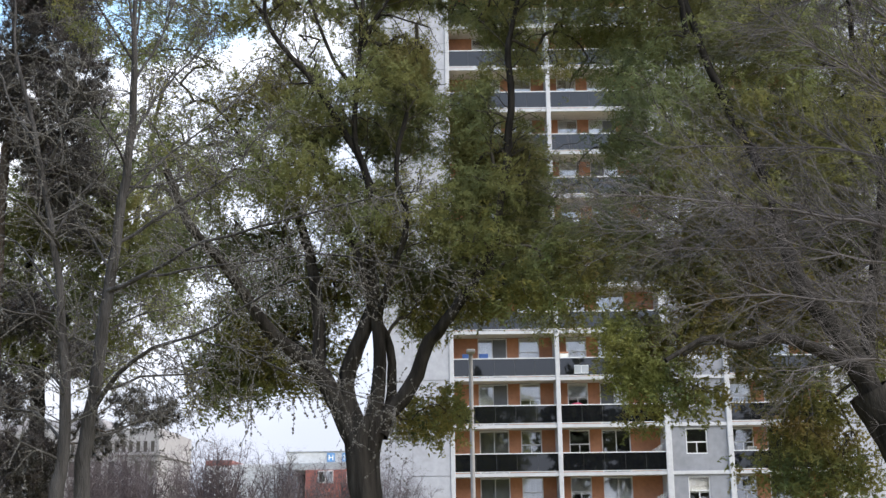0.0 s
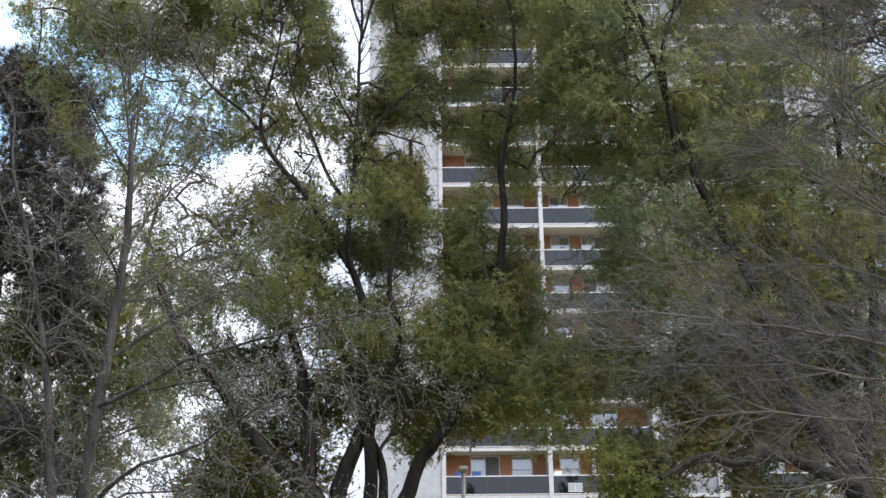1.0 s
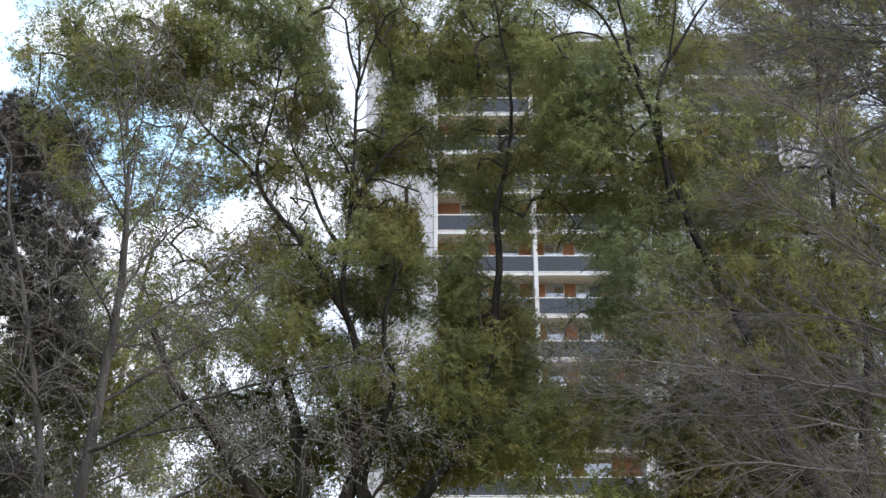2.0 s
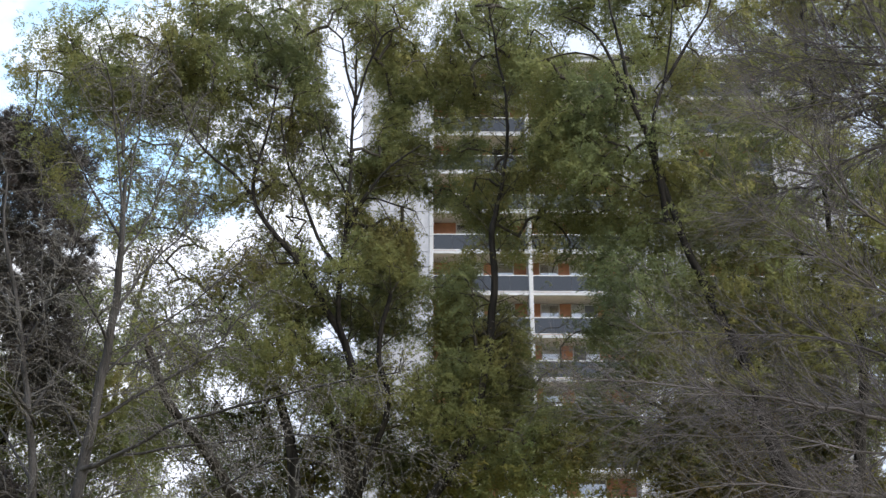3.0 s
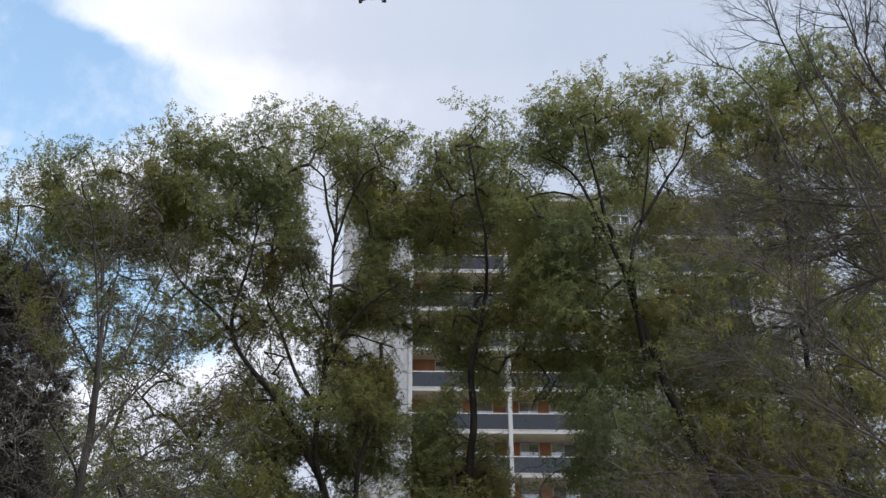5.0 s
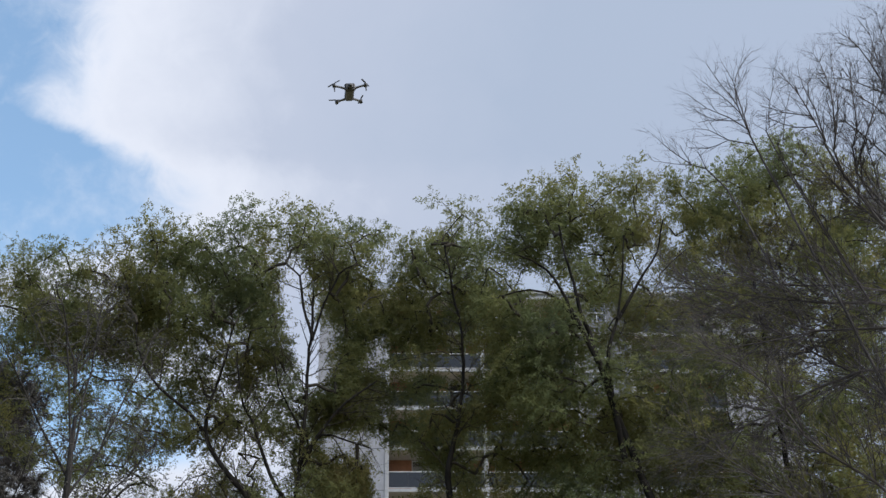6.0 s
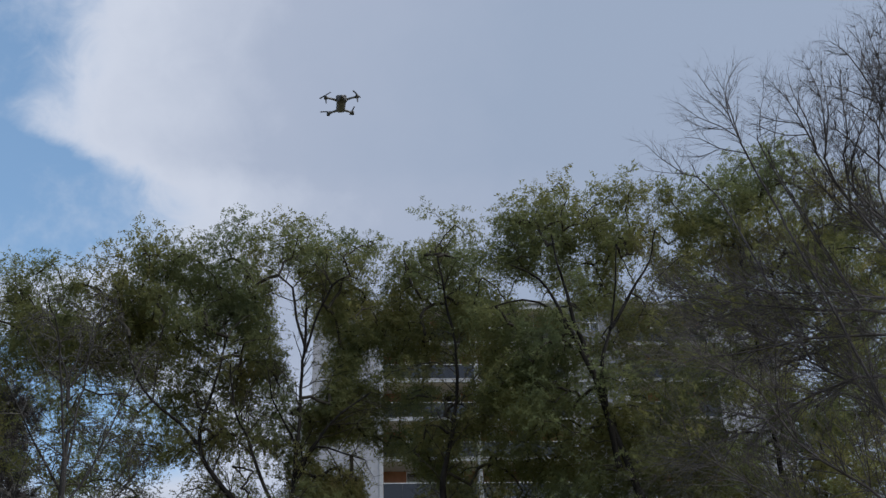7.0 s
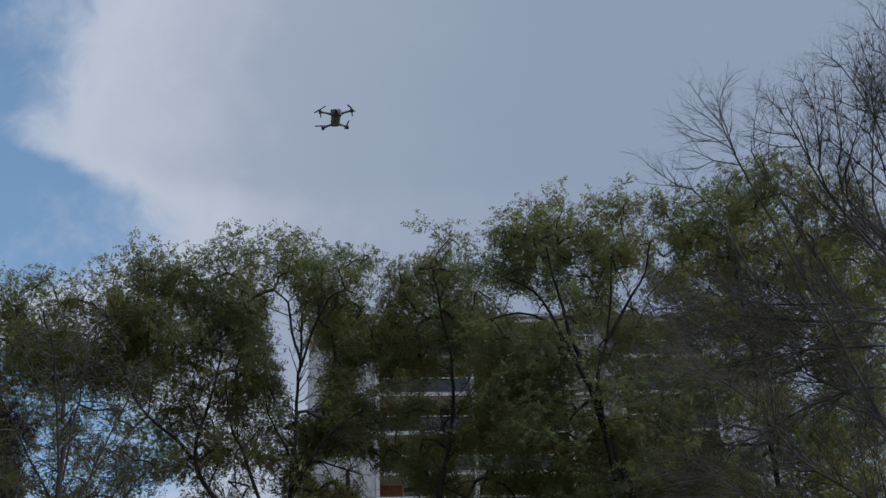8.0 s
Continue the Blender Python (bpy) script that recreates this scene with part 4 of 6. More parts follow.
# open channels in the crowns: over the end wall, before the balconies, and in the eastern tree
WALL_OPENINGS = [(0.0, 11.95, 0.2, 0.28, 0.25), (-0.42, 10.16, 0.6, 0.22, 0.3), (0.05, 9.52, 0.15, 0.48, 0.15), (0.05, 9.1, 0.18, 0.25, 0.3), (-1.5, 13.0, 0.22, 0.8, 0.2), (-1.3, 12.3, 0.18, 0.45, 0.2), (-0.03, 8.2, 0.16, 0.22, 0.3), (-2.11, 9.81, 0.35, 0.45, 0.4), (-3.26, 9.65, 0.5, 0.4, 0.4), (-1.71, 9.66, 0.25, 0.59, 0.4)]
BALCONY_OPENINGS = [(0.64, 4.26, 0.40, 0.72, 0.08), (1.05, 11.77, 0.9, 0.22, 0.7), (0.52, 10.84, 0.34, 0.12, 0.35), (1.35, 11.05, 0.35, 0.2, 0.6), (0.48, 9.61, 0.33, 0.47, 0.08), (1.87, 8.76, 0.95, 0.34, 0.08), (2.4, 8.04, 0.42, 0.3, 0.25), (2.58, 7.28, 0.55, 0.25, 0.35), (2.42, 6.7, 0.24, 0.18, 0.3), (3.01, 13.4, 0.4, 0.26, 0.2), (1.92, 9.63, 0.14, 0.5, 0.4)]
EAST_OPENINGS = [(5.64, 12.47, 0.85, 0.1, 0.5), (5.99, 10.93, 0.31, 0.08, 0.5), (4.25, 12.78, 0.28, 0.17, 0.45), (5.12, 4.49, 0.55, 0.16, 0.4), (6.54, 10.82, 0.25, 0.3, 0.6), (7.99, 11.74, 0.26, 0.31, 0.3), (5.56, 13.37, 0.47, 0.15, 0.25), (5.08, 13.98, 0.21, 0.31, 0.35), (5.83, 14.5, 0.16, 0.31, 0.35), (6.52, 13.88, 0.21, 0.1, 0.35), (4.79, 13.61, 0.1, 0.31, 0.35), (4.35, 11.93, 0.21, 0.08, 0.35), (5.05, 11.71, 0.31, 0.06, 0.35), (6.94, 12.49, 0.26, 0.08, 0.4), (7.09, 9.95, 0.31, 0.21, 0.45)]
OPENINGS = WALL_OPENINGS + BALCONY_OPENINGS + EAST_OPENINGS
ELDER_TUFTS = [(1.51, 14.48, 0.35), (1.83, 14.66, 0.24), (1.07, 13.95, 0.28), (-0.34, 14.12, 0.37), (-0.78, 14.31, 0.35), (-1.54, 14.37, 0.35), (0.01, 14.0, 0.28), (-1.11, 14.44, 0.35), (-1.97, 14.29, 0.3), (-3.96, 13.87, 0.32), (-4.57, 13.67, 0.32), (-6.12, 13.53, 0.3), (-6.35, 13.03, 0.31)]
ELDER_WEST = [(-6.44, 12.97, 0.38), (-5.87, 12.98, 0.38), (-5.3, 12.99, 0.38), (-4.72, 13.0, 0.38), (-4.2, 13.0, 0.38), (-6.17, 12.42, 0.38), (-5.6, 12.42, 0.38), (-5.03, 12.43, 0.38), (-4.47, 12.44, 0.38), (-3.95, 12.44, 0.38)]
ELDER_FILL = [(1.96, 11.22, 0.38), (2.04, 10.45, 0.38), (2.14, 12.02, 0.35), (0.34, 10.32, 0.34), (0.64, 10.21, 0.30), (0.54, 8.64, 0.38), (1.11, 8.24, 0.38), (0.44, 7.74, 0.38), (0.25, 6.96, 0.37), (-0.33, 8.63, 0.38), (2.21, 9.8, 0.30), (1.43, 9.9, 0.33), (1.29, 7.74, 0.36), (1.55, 6.78, 0.37), (2.1, 6.6, 0.28), (3.3, 8.15, 0.32), (3.32, 9.28, 0.27), (3.21, 10.02, 0.36), (-5.56, 8.6, 0.38), (-5.24, 9.95, 0.35), (-4.39, 10.28, 0.39), (-3.59, 8.81, 0.43), (-2.75, 9.23, 0.35), (-1.66, 8.42, 0.38), (-5.4, 8, 0.42), (-3.88, 7.81, 0.38), (-2.93, 7.62, 0.42), (-1.62, 7.63, 0.38), (-0.87, 7.34, 0.42), (-0.7, 8.23, 0.29)]
ELDER_WALL = [(-0.31, 12.63, 0.41), (-0.19, 11.7, 0.43), (-0.48, 11.14, 0.4), (-0.63, 9.55, 0.44), (-0.2, 9.3, 0.38), (-2.4, 11.68, 0.36), (-2.04, 12.26, 0.35), (-2.85, 11.01, 0.36), (-3.39, 11.56, 0.34), (-2.14, 10.69, 0.35), (-1.06, 10.81, 0.36), (-3.58, 10.58, 0.31), (0.21, 13.12, 0.31), (-0.12, 10.6, 0.3), (-0.03, 13.36, 0.32), (-0.07, 12.6, 0.35), (0.02, 11.22, 0.32), (-0.56, 9.71, 0.34), (-0.15, 9.07, 0.34), (-0.65, 8.86, 0.34), (-1.03, 8.23, 0.34), (-0.24, 8.23, 0.34), (-0.96, 9.49, 0.34), (-0.89, 11.16, 0.34), (-0.48, 11.28, 0.34), (-0.56, 9.64, 0.34), (-1.0, 9.85, 0.34), (-0.16, 9.53, 0.34), (-0.7, 9.38, 0.34)]
tips = np.concatenate([elder.lobe_points(ELDER_LOW, 20.8, 0.8, 102), elder.lobe_points(ELDER_MIDDLE, 19.6, 1.6, 125), elder.lobe_points(ELDER_TOP_LEFT, 19.8, 1.5, 122), elder.lobe_points(ELDER_TOP_RIGHT, 20.0, 1.2, 165), elder.lobe_points(ELDER_SPARSE, 19.8, 1.2, 72), elder.lobe_points(ELDER_TUFTS, 19.6, 0.9, 60), elder.lobe_points(ELDER_FILL, 20.4, 0.9, 75), elder.lobe_points(ELDER_WEST, 19.8, 1.0, 70), elder.lobe_points(ELDER_WALL, 20.2, 0.8, 98)])
elder.grow(elder.thin_out(tips, OPENINGS), lowest=3.0, tip_radius=0.0055)
elder_tree = tree_thing(elder, "locust_tree", "large honey locust with dark forked trunk and olive leaves", BARK, 22)
tagged(put("branch_mass", tubes_mesh("branch_mass", elder.chains, LOCUST_TWIG), elder_tree), kind="stuff")
fine = side_twigs([p[len(p) // 4:] for p in elder.paths[1:]], elder.rng, 0.13, 1.0, 0.62, 0.25, 3, 0.013, segments=3)
tagged(put("twig_mass", tubes_mesh("twig_mass", fine, LOCUST_TWIG, 3), elder_tree), "dark leafless inner twigs", kind="stuff")
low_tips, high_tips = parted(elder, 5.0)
tagged(put("crown", mesh_of("crown", *locust_leaves(high_tips, 19, elder.rng, leaflet=(0.049, 0.023), pairs=7, spread=0.165, base=elder.base, gaps=OPENINGS), LEAF), elder_tree), "feathery olive-green autumn leaves", kind="stuff")
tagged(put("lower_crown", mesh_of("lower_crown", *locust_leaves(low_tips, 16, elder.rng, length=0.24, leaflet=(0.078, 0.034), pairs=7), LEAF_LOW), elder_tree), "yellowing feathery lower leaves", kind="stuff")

leaning = Growth((7.76, 18, 0), 5)
leaning.limb((8.47, 18, -0.14, 0.498), (7.79, 18, 1.18, 0.443), (6.95, 18, 2.55, 0.386), (6.34, 18, 3.55, 0.326))
leaning.limb((6.38, 18, 3.47, 0.184), (5.97, 17.9, 4.39, 0.156), (5.57, 17.8, 4.97, 0.130), (5.25, 17.7, 5.64, 0.104), (4.89, 17.6, 6.85, 0.081), (4.12, 17.5, 8.45, 0.060), (3.59, 17.4, 10.71, 0.043), (3.29, 17.3, 12.02, 0.026), (3.06, 17.2, 13.17, 0.014))
leaning.limb((6.17, 18, 3.89, 0.109), (5.08, 17.75, 4.32, 0.084), (4.34, 17.5, 4.16, 0.062), (3.8, 17.25, 4.23, 0.044), (3.17, 17, 3.88, 0.032))
leaning.limb((6.27, 18, 3.64, 0.117), (6.58, 18.12, 5.19, 0.092), (6.93, 18.24, 7.01, 0.069), (6.7, 18.36, 8.95, 0.047), (6.77, 18.48, 12.2, 0.029), (6.79, 18.6, 13.8, 0.015))
leaning.limb((3.83, 17.4, 8.97, 0.052), (3.75, 17.3, 10.56, 0.036), (4.01, 17.2, 11.55, 0.021), (4.16, 17.1, 12.9, 0.012))
leaning.limb((3.55, 17.3, 10.56, 0.045), (3.19, 17.2, 11.43, 0.031), (2.76, 17.1, 12.17, 0.019), (2.29, 17, 12.39, 0.012))
leaning.limb((3.37, 17.3, 11.07, 0.032), (2.98, 17.2, 11.64, 0.024), (2.51, 17.1, 11.79, 0.016), (2.03, 17, 11.62, 0.011))
leaning.limb((3.92, 17.2, 11.33, 0.032), (4.32, 17.1, 11.92, 0.024), (4.68, 17, 12.51, 0.016), (4.8, 16.9, 13.11, 0.012))
leaning.limb((5.64, 18.5, 5.46, 0.070), (4.62, 18.83, 6.1, 0.047), (3.71, 19.17, 6.52, 0.027), (3.05, 19.5, 7.06, 0.014))
LEANING_LOW = [(2.82, 6.3, 0.47), (3.33, 5.83, 0.56), (4.15, 6.1, 0.56), (3.09, 4.56, 0.39), (3.51, 4.17, 0.46), (3.06, 3.87, 0.3), (3.83, 3.68, 0.38), (4.18, 4.91, 0.42), (4.89, 4.99, 0.51), (5.67, 4.8, 0.51), (5.41, 3.74, 0.38), (5.57, 3.05, 0.41), (5.26, 2.46, 0.37), (5.9, 2.32, 0.35), (4.91, 4.11, 0.32), (6.82, 4.78, 0.59), (6.42, 2.44, 0.28), (3.3, 3.43, 0.2), (6.15, 3.17, 0.22), (7.03, 5.87, 0.33), (6.99, 5.14, 0.31), (6.24, 2.78, 0.25), (5.88, 3.56, 0.23), (5.02, 6.09, 0.4), (4.48, 5.54, 0.4), (4.73, 5.86, 0.4), (4.16, 5.41, 0.4), (3.81, 5.69, 0.4), (4.96, 5.3, 0.4), (4.3, 4.86, 0.4), (5.44, 5.66, 0.4)]
LEANING_MIDDLE = [(3.06, 11.13, 0.62), (3, 10.08, 0.60), (2.69, 11.34, 0.43), (2.13, 11.65, 0.48), (2.1, 10.69, 0.42), (2.35, 9.87, 0.41), (3.86, 10.29, 0.70), (4.8, 10.41, 0.70), (5.67, 10.63, 0.70), (3.31, 9.08, 0.54), (3.08, 8.12, 0.44), (4.06, 9.28, 0.68), (4.98, 9.29, 0.69), (6.18, 10.11, 0.74), (7.09, 9.92, 0.74), (5.94, 8.91, 0.68), (3.51, 7.93, 0.58), (4.33, 8.13, 0.67), (5.21, 7.94, 0.67), (6.19, 7.95, 0.67), (7.2, 8.72, 0.68), (3.28, 7.1, 0.45), (3.89, 7.02, 0.57), (4.74, 6.84, 0.65), (5.62, 6.85, 0.65), (6.74, 7.4, 0.66)]
LEANING_TOP = [(2.19, 13.37, 0.44), (1.92, 12.54, 0.38), (2.7, 13.79, 0.43), (3.18, 13.38, 0.46), (3.72, 13.98, 0.42), (4.06, 13.16, 0.5), (4.6, 13.75, 0.51), (3.97, 11.9, 0.58), (4.82, 12.83, 0.55), (4.73, 11.69, 0.58), (5.65, 13.18, 0.59), (5.73, 12.03, 0.68), (6.57, 13.43, 0.65), (6.6, 12.04, 0.72), (7.31, 12.98, 0.69), (7.5, 11.5, 0.67), (8.43, 12.51, 0.72), (8.18, 10.86, 0.7), (2.43, 12.17, 0.36), (3.02, 11.94, 0.36), (2.19, 11.49, 0.36), (3.56, 12.34, 0.36), (1.96, 10.73, 0.36), (2.75, 10.94, 0.36)]
LEANING_CREST = [(7.23, 15.12, 0.58), (6.5, 14.59, 0.48), (7.91, 14.99, 0.58), (8.41, 14.54, 0.65), (9.14, 14.42, 0.65), (5.39, 14.16, 0.43), (4.52, 14.27, 0.45), (3.16, 14.21, 0.41), (3.87, 14.05, 0.41), (5.94, 14.01, 0.51), (2.64, 14.04, 0.35), (6.97, 13.9, 0.62), (8.05, 13.54, 0.61), (8.94, 13.3, 0.61)]
LEANING_TUFTS = [(2.97, 14.35, 0.39), (3.39, 14.49, 0.33), (2.59, 14.18, 0.29), (4.23, 14.5, 0.35), (4.68, 14.56, 0.35), (5.19, 14.44, 0.35), (5.75, 14.49, 0.33), (6.26, 14.67, 0.38), (6.89, 15.3, 0.38), (7.57, 15.52, 0.39)]
LEANING_EAST = [(6.22, 5.88, 0.53), (6.66, 6.05, 0.53), (5.9, 5.18, 0.44), (6.68, 5.34, 0.51), (5.84, 6.51, 0.52), (6.49, 6.95, 0.52), (6.92, 4.3, 0.51), (6.19, 7.59, 0.53), (6.94, 8.05, 0.53), (7.32, 9.17, 0.54), (7.39, 8.13, 0.53), (6.93, 7.03, 0.48), (7.23, 6.49, 0.52)]
LEANING_EDGE = [(8.25, 9.3, 0.5), (8.4, 8.3, 0.5), (8.0, 7.4, 0.5), (8.7, 10.3, 0.5), (7.8, 6.5, 0.5), (8.4, 6.8, 0.5), (8.9, 9.2, 0.5), (7.9, 5.6, 0.5), (8.66, 12.01, 0.51), (8.73, 11.01, 0.5), (8.07, 11.12, 0.48), (8.32, 9.86, 0.48), (7.56, 10.07, 0.47), (8.08, 8.97, 0.47), (9.48, 12.94, 0.53), (7.06, 8.98, 0.45), (7.37, 7.5, 0.42), (7.34, 7.03, 0.42), (7.18, 6.57, 0.42), (7.56, 7.88, 0.42), (7.65, 8.46, 0.42)]
tips = np.concatenate([leaning.lobe_points(LEANING_LOW, 19.0, 0.8, 92), leaning.lobe_points(LEANING_MIDDLE, 18.6, 1.6, 115), leaning.lobe_points(LEANING_TOP, 18.8, 1.4, 95), leaning.lobe_points(LEANING_CREST, 18.8, 1.2, 95), leaning.lobe_points(LEANING_EAST, 19.7, 0.9, 80), leaning.lobe_points(LEANING_EDGE, 18.6, 1.0, 60), leaning.lobe_points(LEANING_TUFTS, 18.5, 0.9, 75)])
leaning.grow(leaning.thin_out(tips, OPENINGS), lowest=3.0, tip_radius=0.005)
leaning_tree = tree_thing(leaning, "locust_tree", "leaning honey locust with thick dark trunk and yellowing leaves", BARK, 22)
tagged(put("branch_mass", tubes_mesh("branch_mass", leaning.chains, LOCUST_TWIG), leaning_tree), kind="stuff")
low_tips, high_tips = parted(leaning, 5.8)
tagged(put("crown", mesh_of("crown", *locust_leaves(high_tips, 19, leaning.rng, leaflet=(0.050, 0.0235), pairs=7, spread=0.17, base=leaning.base, gaps=OPENINGS), LEAF_GOLD), leaning_tree), "feathery yellow-green autumn leaves", kind="stuff")
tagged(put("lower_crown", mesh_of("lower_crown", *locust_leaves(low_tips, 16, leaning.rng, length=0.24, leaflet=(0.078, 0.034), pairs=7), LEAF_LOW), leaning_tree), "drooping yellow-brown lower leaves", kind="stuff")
spray = [(p, np.array((-0.6, -0.3, -0.5))) for p in leaning.lobe_points([(2.8, 4.34, 0.3), (3.09, 4.07, 0.3), (2.68, 4.56, 0.3), (2.91, 3.82, 0.3)], 18.4, 0.15, 130)]
tagged(put("spray", mesh_of("spray", *locust_leaves(spray, 12, leaning.rng, length=0.24, leaflet=(0.06, 0.026), pairs=7), LEAF_SPRAY), leaning_tree), "bright yellow-green hanging leaves", kind="stuff")


# a third locust farther back
rear = Growth((-18.6 * 0.48, 26, 0), 6)
rear.limb((-8.31, 26, 0.37, 0.197), (-8.4, 26, 2.19, 0.177), (-8.57, 26, 3.83, 0.156), (-8.61, 26, 5.28, 0.133))
rear.limb((-8.6, 26, 5.15, 0.109), (-8.14, 26.25, 6.3, 0.087), (-7.52, 26.5, 7.48, 0.067), (-6.87, 26.75, 8.44, 0.050), (-6.45, 27, 11.86, 0.040))
rear.limb((-8.61, 26, 5.28, 0.109), (-8.86, 25.8, 6.48, 0.091), (-8.77, 25.6, 7.93, 0.073), (-8.42, 25.4, 9.39, 0.058), (-8, 25.2, 12.24, 0.046), (-8.34, 25, 14.25, 0.039))
rear.limb((-8.61, 26, 4.79, 0.085), (-9.43, 26.17, 5.8, 0.065), (-10.2, 26.33, 7.1, 0.049), (-10.61, 26.5, 8.43, 0.038))
REAR_LOBES = [(-9.28, 8.03, 0.62), (-8.4, 7.89, 0.62), (-7.16, 8, 0.62), (-6.5, 6.98, 0.55), (-7.72, 6.75, 0.61), (-8.81, 6.51, 0.61), (-7.06, 5.74, 0.49), (-6.16, 7.61, 0.56), (-9.84, 7.28, 0.62), (-8.15, 5.76, 0.49), (-9.23, 5.53, 0.49), (-5.86, 6.22, 0.37), (-6.83, 8.9, 0.5), (-5.82, 8.5, 0.5), (-7.39, 5.02, 0.34), (-9.88, 6.03, 0.61), (-8.83, 8.93, 0.5), (-7.82, 8.65, 0.44)]
REAR_TOP = [(-7.6, 14.77, 0.6), (-6.83, 13.74, 0.6), (-6.08, 14.19, 0.53), (-7.34, 16, 0.62), (-8.17, 16.15, 0.55), (-6.04, 15.24, 0.61), (-5.17, 14.5, 0.54), (-6.19, 12.59, 0.47)]
tips = np.concatenate([rear.lobe_points(REAR_LOBES, 26, 1.4, 135), rear.lobe_points(REAR_TOP, 26, 1.4, 26)])
rear.grow(tips, lowest=3.0)
rear_tree = tree_thing(rear, "locust_tree", "slim honey locust with thin green crown behind the larch", BARK, 14)
tagged(put("branch_mass", tubes_mesh("branch_mass", rear.chains, LOCUST_TWIG, 4), rear_tree), kind="stuff")
tagged(put("crown", mesh_of("crown", *locust_leaves(rear.tips, 18, rear.rng, leaflet=(0.065, 0.026), spread=0.28), LEAF), rear_tree), "thin olive-green autumn leaves", kind="stuff")


# larch that has shed its needles, with knobbly spur shoots
larch = Growth((-3.05, 10, 0), 7)
larch.limb((-3.09, 10, -0.13, 0.074), (-3.09, 10, 1.82, 0.066), (-3.06, 10, 2.14, 0.055), (-3.04, 10, 2.73, 0.046), (-3.11, 10, 3.39, 0.037), (-3.23, 10, 4.02, 0.029), (-3.43, 10, 4.87, 0.022), (-3.68, 10, 5.7, 0.017))
larch.limb((-2.87, 10, -0.13, 0.069), (-2.91, 10, 1.82, 0.065), (-2.87, 10, 2.41, 0.058), (-2.83, 10, 2.96, 0.051), (-2.75, 10, 3.77, 0.045), (-2.67, 10, 4.41, 0.039), (-2.63, 10, 4.96, 0.033), (-2.62, 10, 5.69, 0.026), (-2.66, 10, 6.2, 0.017))
larch.limb((-2.70, 10.00, 6.43, 0.0120), (-2.77, 9.97, 6.74, 0.0097), (-2.89, 9.95, 7.04, 0.0075), (-3.01, 9.93, 7.30, 0.0052), (-3.05, 9.90, 7.53, 0.0030))
larch.limb((-2.70, 10.00, 6.50, 0.0110), (-2.71, 10.03, 6.80, 0.0083), (-2.67, 10.07, 7.11, 0.0057), (-2.73, 10.10, 7.50, 0.0030))
larch.limb((-2.70, 10.00, 6.64, 0.0090), (-2.61, 10.07, 6.97, 0.0070), (-2.57, 10.13, 7.25, 0.0050), (-2.45, 10.20, 7.56, 0.0030))
larch.limb((-2.76, 10.00, 6.67, 0.0080), (-2.96, 10.07, 6.88, 0.0063), (-3.18, 10.13, 7.21, 0.0047), (-3.33, 10.20, 7.46, 0.0030))
larch.limb((-2.86, 10, 2.59, 0.023), (-2.61, 9.8, 2.84, 0.019), (-2.3, 9.6, 3.04, 0.015), (-1.94, 9.4, 3.1, 0.011), (-1.48, 9.2, 3.31, 0.008), (-1.07, 9, 3.45, 0.006), (-0.71, 8.8, 3.4, 0.004))
larch.limb((-2.78, 10, 3.6, 0.022), (-2.47, 9.86, 3.66, 0.019), (-2.17, 9.71, 3.79, 0.015), (-1.91, 9.57, 3.9, 0.013), (-1.44, 9.43, 3.98, 0.010), (-0.93, 9.29, 4.09, 0.008), (-0.56, 9.14, 4.14, 0.006), (-0.16, 9, 4.14, 0.005))
larch.limb((-2.75, 10, 3.96, 0.019), (-2.64, 10.1, 4.09, 0.016), (-2.29, 10.2, 4.36, 0.013), (-1.98, 10.3, 4.58, 0.011), (-1.82, 10.4, 4.77, 0.008), (-1.67, 10.5, 5.06, 0.006), (-1.38, 10.6, 5.36, 0.005))
larch.limb((-2.77, 10, 2.77, 0.014), (-2.5, 10.1, 2.88, 0.010), (-2.15, 10.2, 2.93, 0.007), (-1.93, 10.3, 2.96, 0.004))
larch.limb((-2.01, 9.7, 3.14, 0.008), (-1.56, 9.47, 3.01, 0.007), (-1.17, 9.25, 2.82, 0.005), (-0.76, 9.02, 2.63, 0.004), (-0.34, 8.8, 2.47, 0.003))
larch.limb((-2.46, 10, 3.72, 0.013), (-1.73, 9.85, 3.77, 0.010), (-0.97, 9.7, 3.82, 0.008), (-0.32, 9.55, 3.69, 0.005), (0.13, 9.4, 3.51, 0.004))
larch.limb((-2.63, 10, 4.91, 0.015), (-2.51, 10.33, 5.39, 0.011), (-2.29, 10.67, 5.9, 0.007), (-2.1, 11, 6.44, 0.005))
larch.limb((-2.65, 10, 4.66, 0.014), (-2.82, 9.67, 5, 0.009), (-2.92, 9.33, 5.18, 0.006), (-3.01, 9, 5.34, 0.004))
larch.limb((-3.11, 10, 3.39, 0.015), (-3.48, 10.33, 3.85, 0.011), (-3.86, 10.67, 4.19, 0.007), (-4.36, 11, 4.44, 0.005))
larch.limb((-3.19, 10, 3.97, 0.015), (-3.33, 9.5, 4.23, 0.008), (-3.42, 9, 4.19, 0.004))
larch.limb((-3.04, 10, 2.73, 0.013), (-3.38, 10.33, 3.01, 0.010), (-3.79, 10.67, 3.11, 0.007), (-4.23, 11, 3.27, 0.005))
larch.limb((-3.35, 10, 4.67, 0.014), (-3.14, 9.8, 5.05, 0.010), (-2.91, 9.6, 5.43, 0.006), (-2.76, 9.4, 5.8, 0.004))
larch.limb((-2.67, 10, 4.41, 0.012), (-2.33, 10.27, 4.89, 0.009), (-1.94, 10.53, 5.35, 0.006), (-1.57, 10.8, 5.89, 0.004))
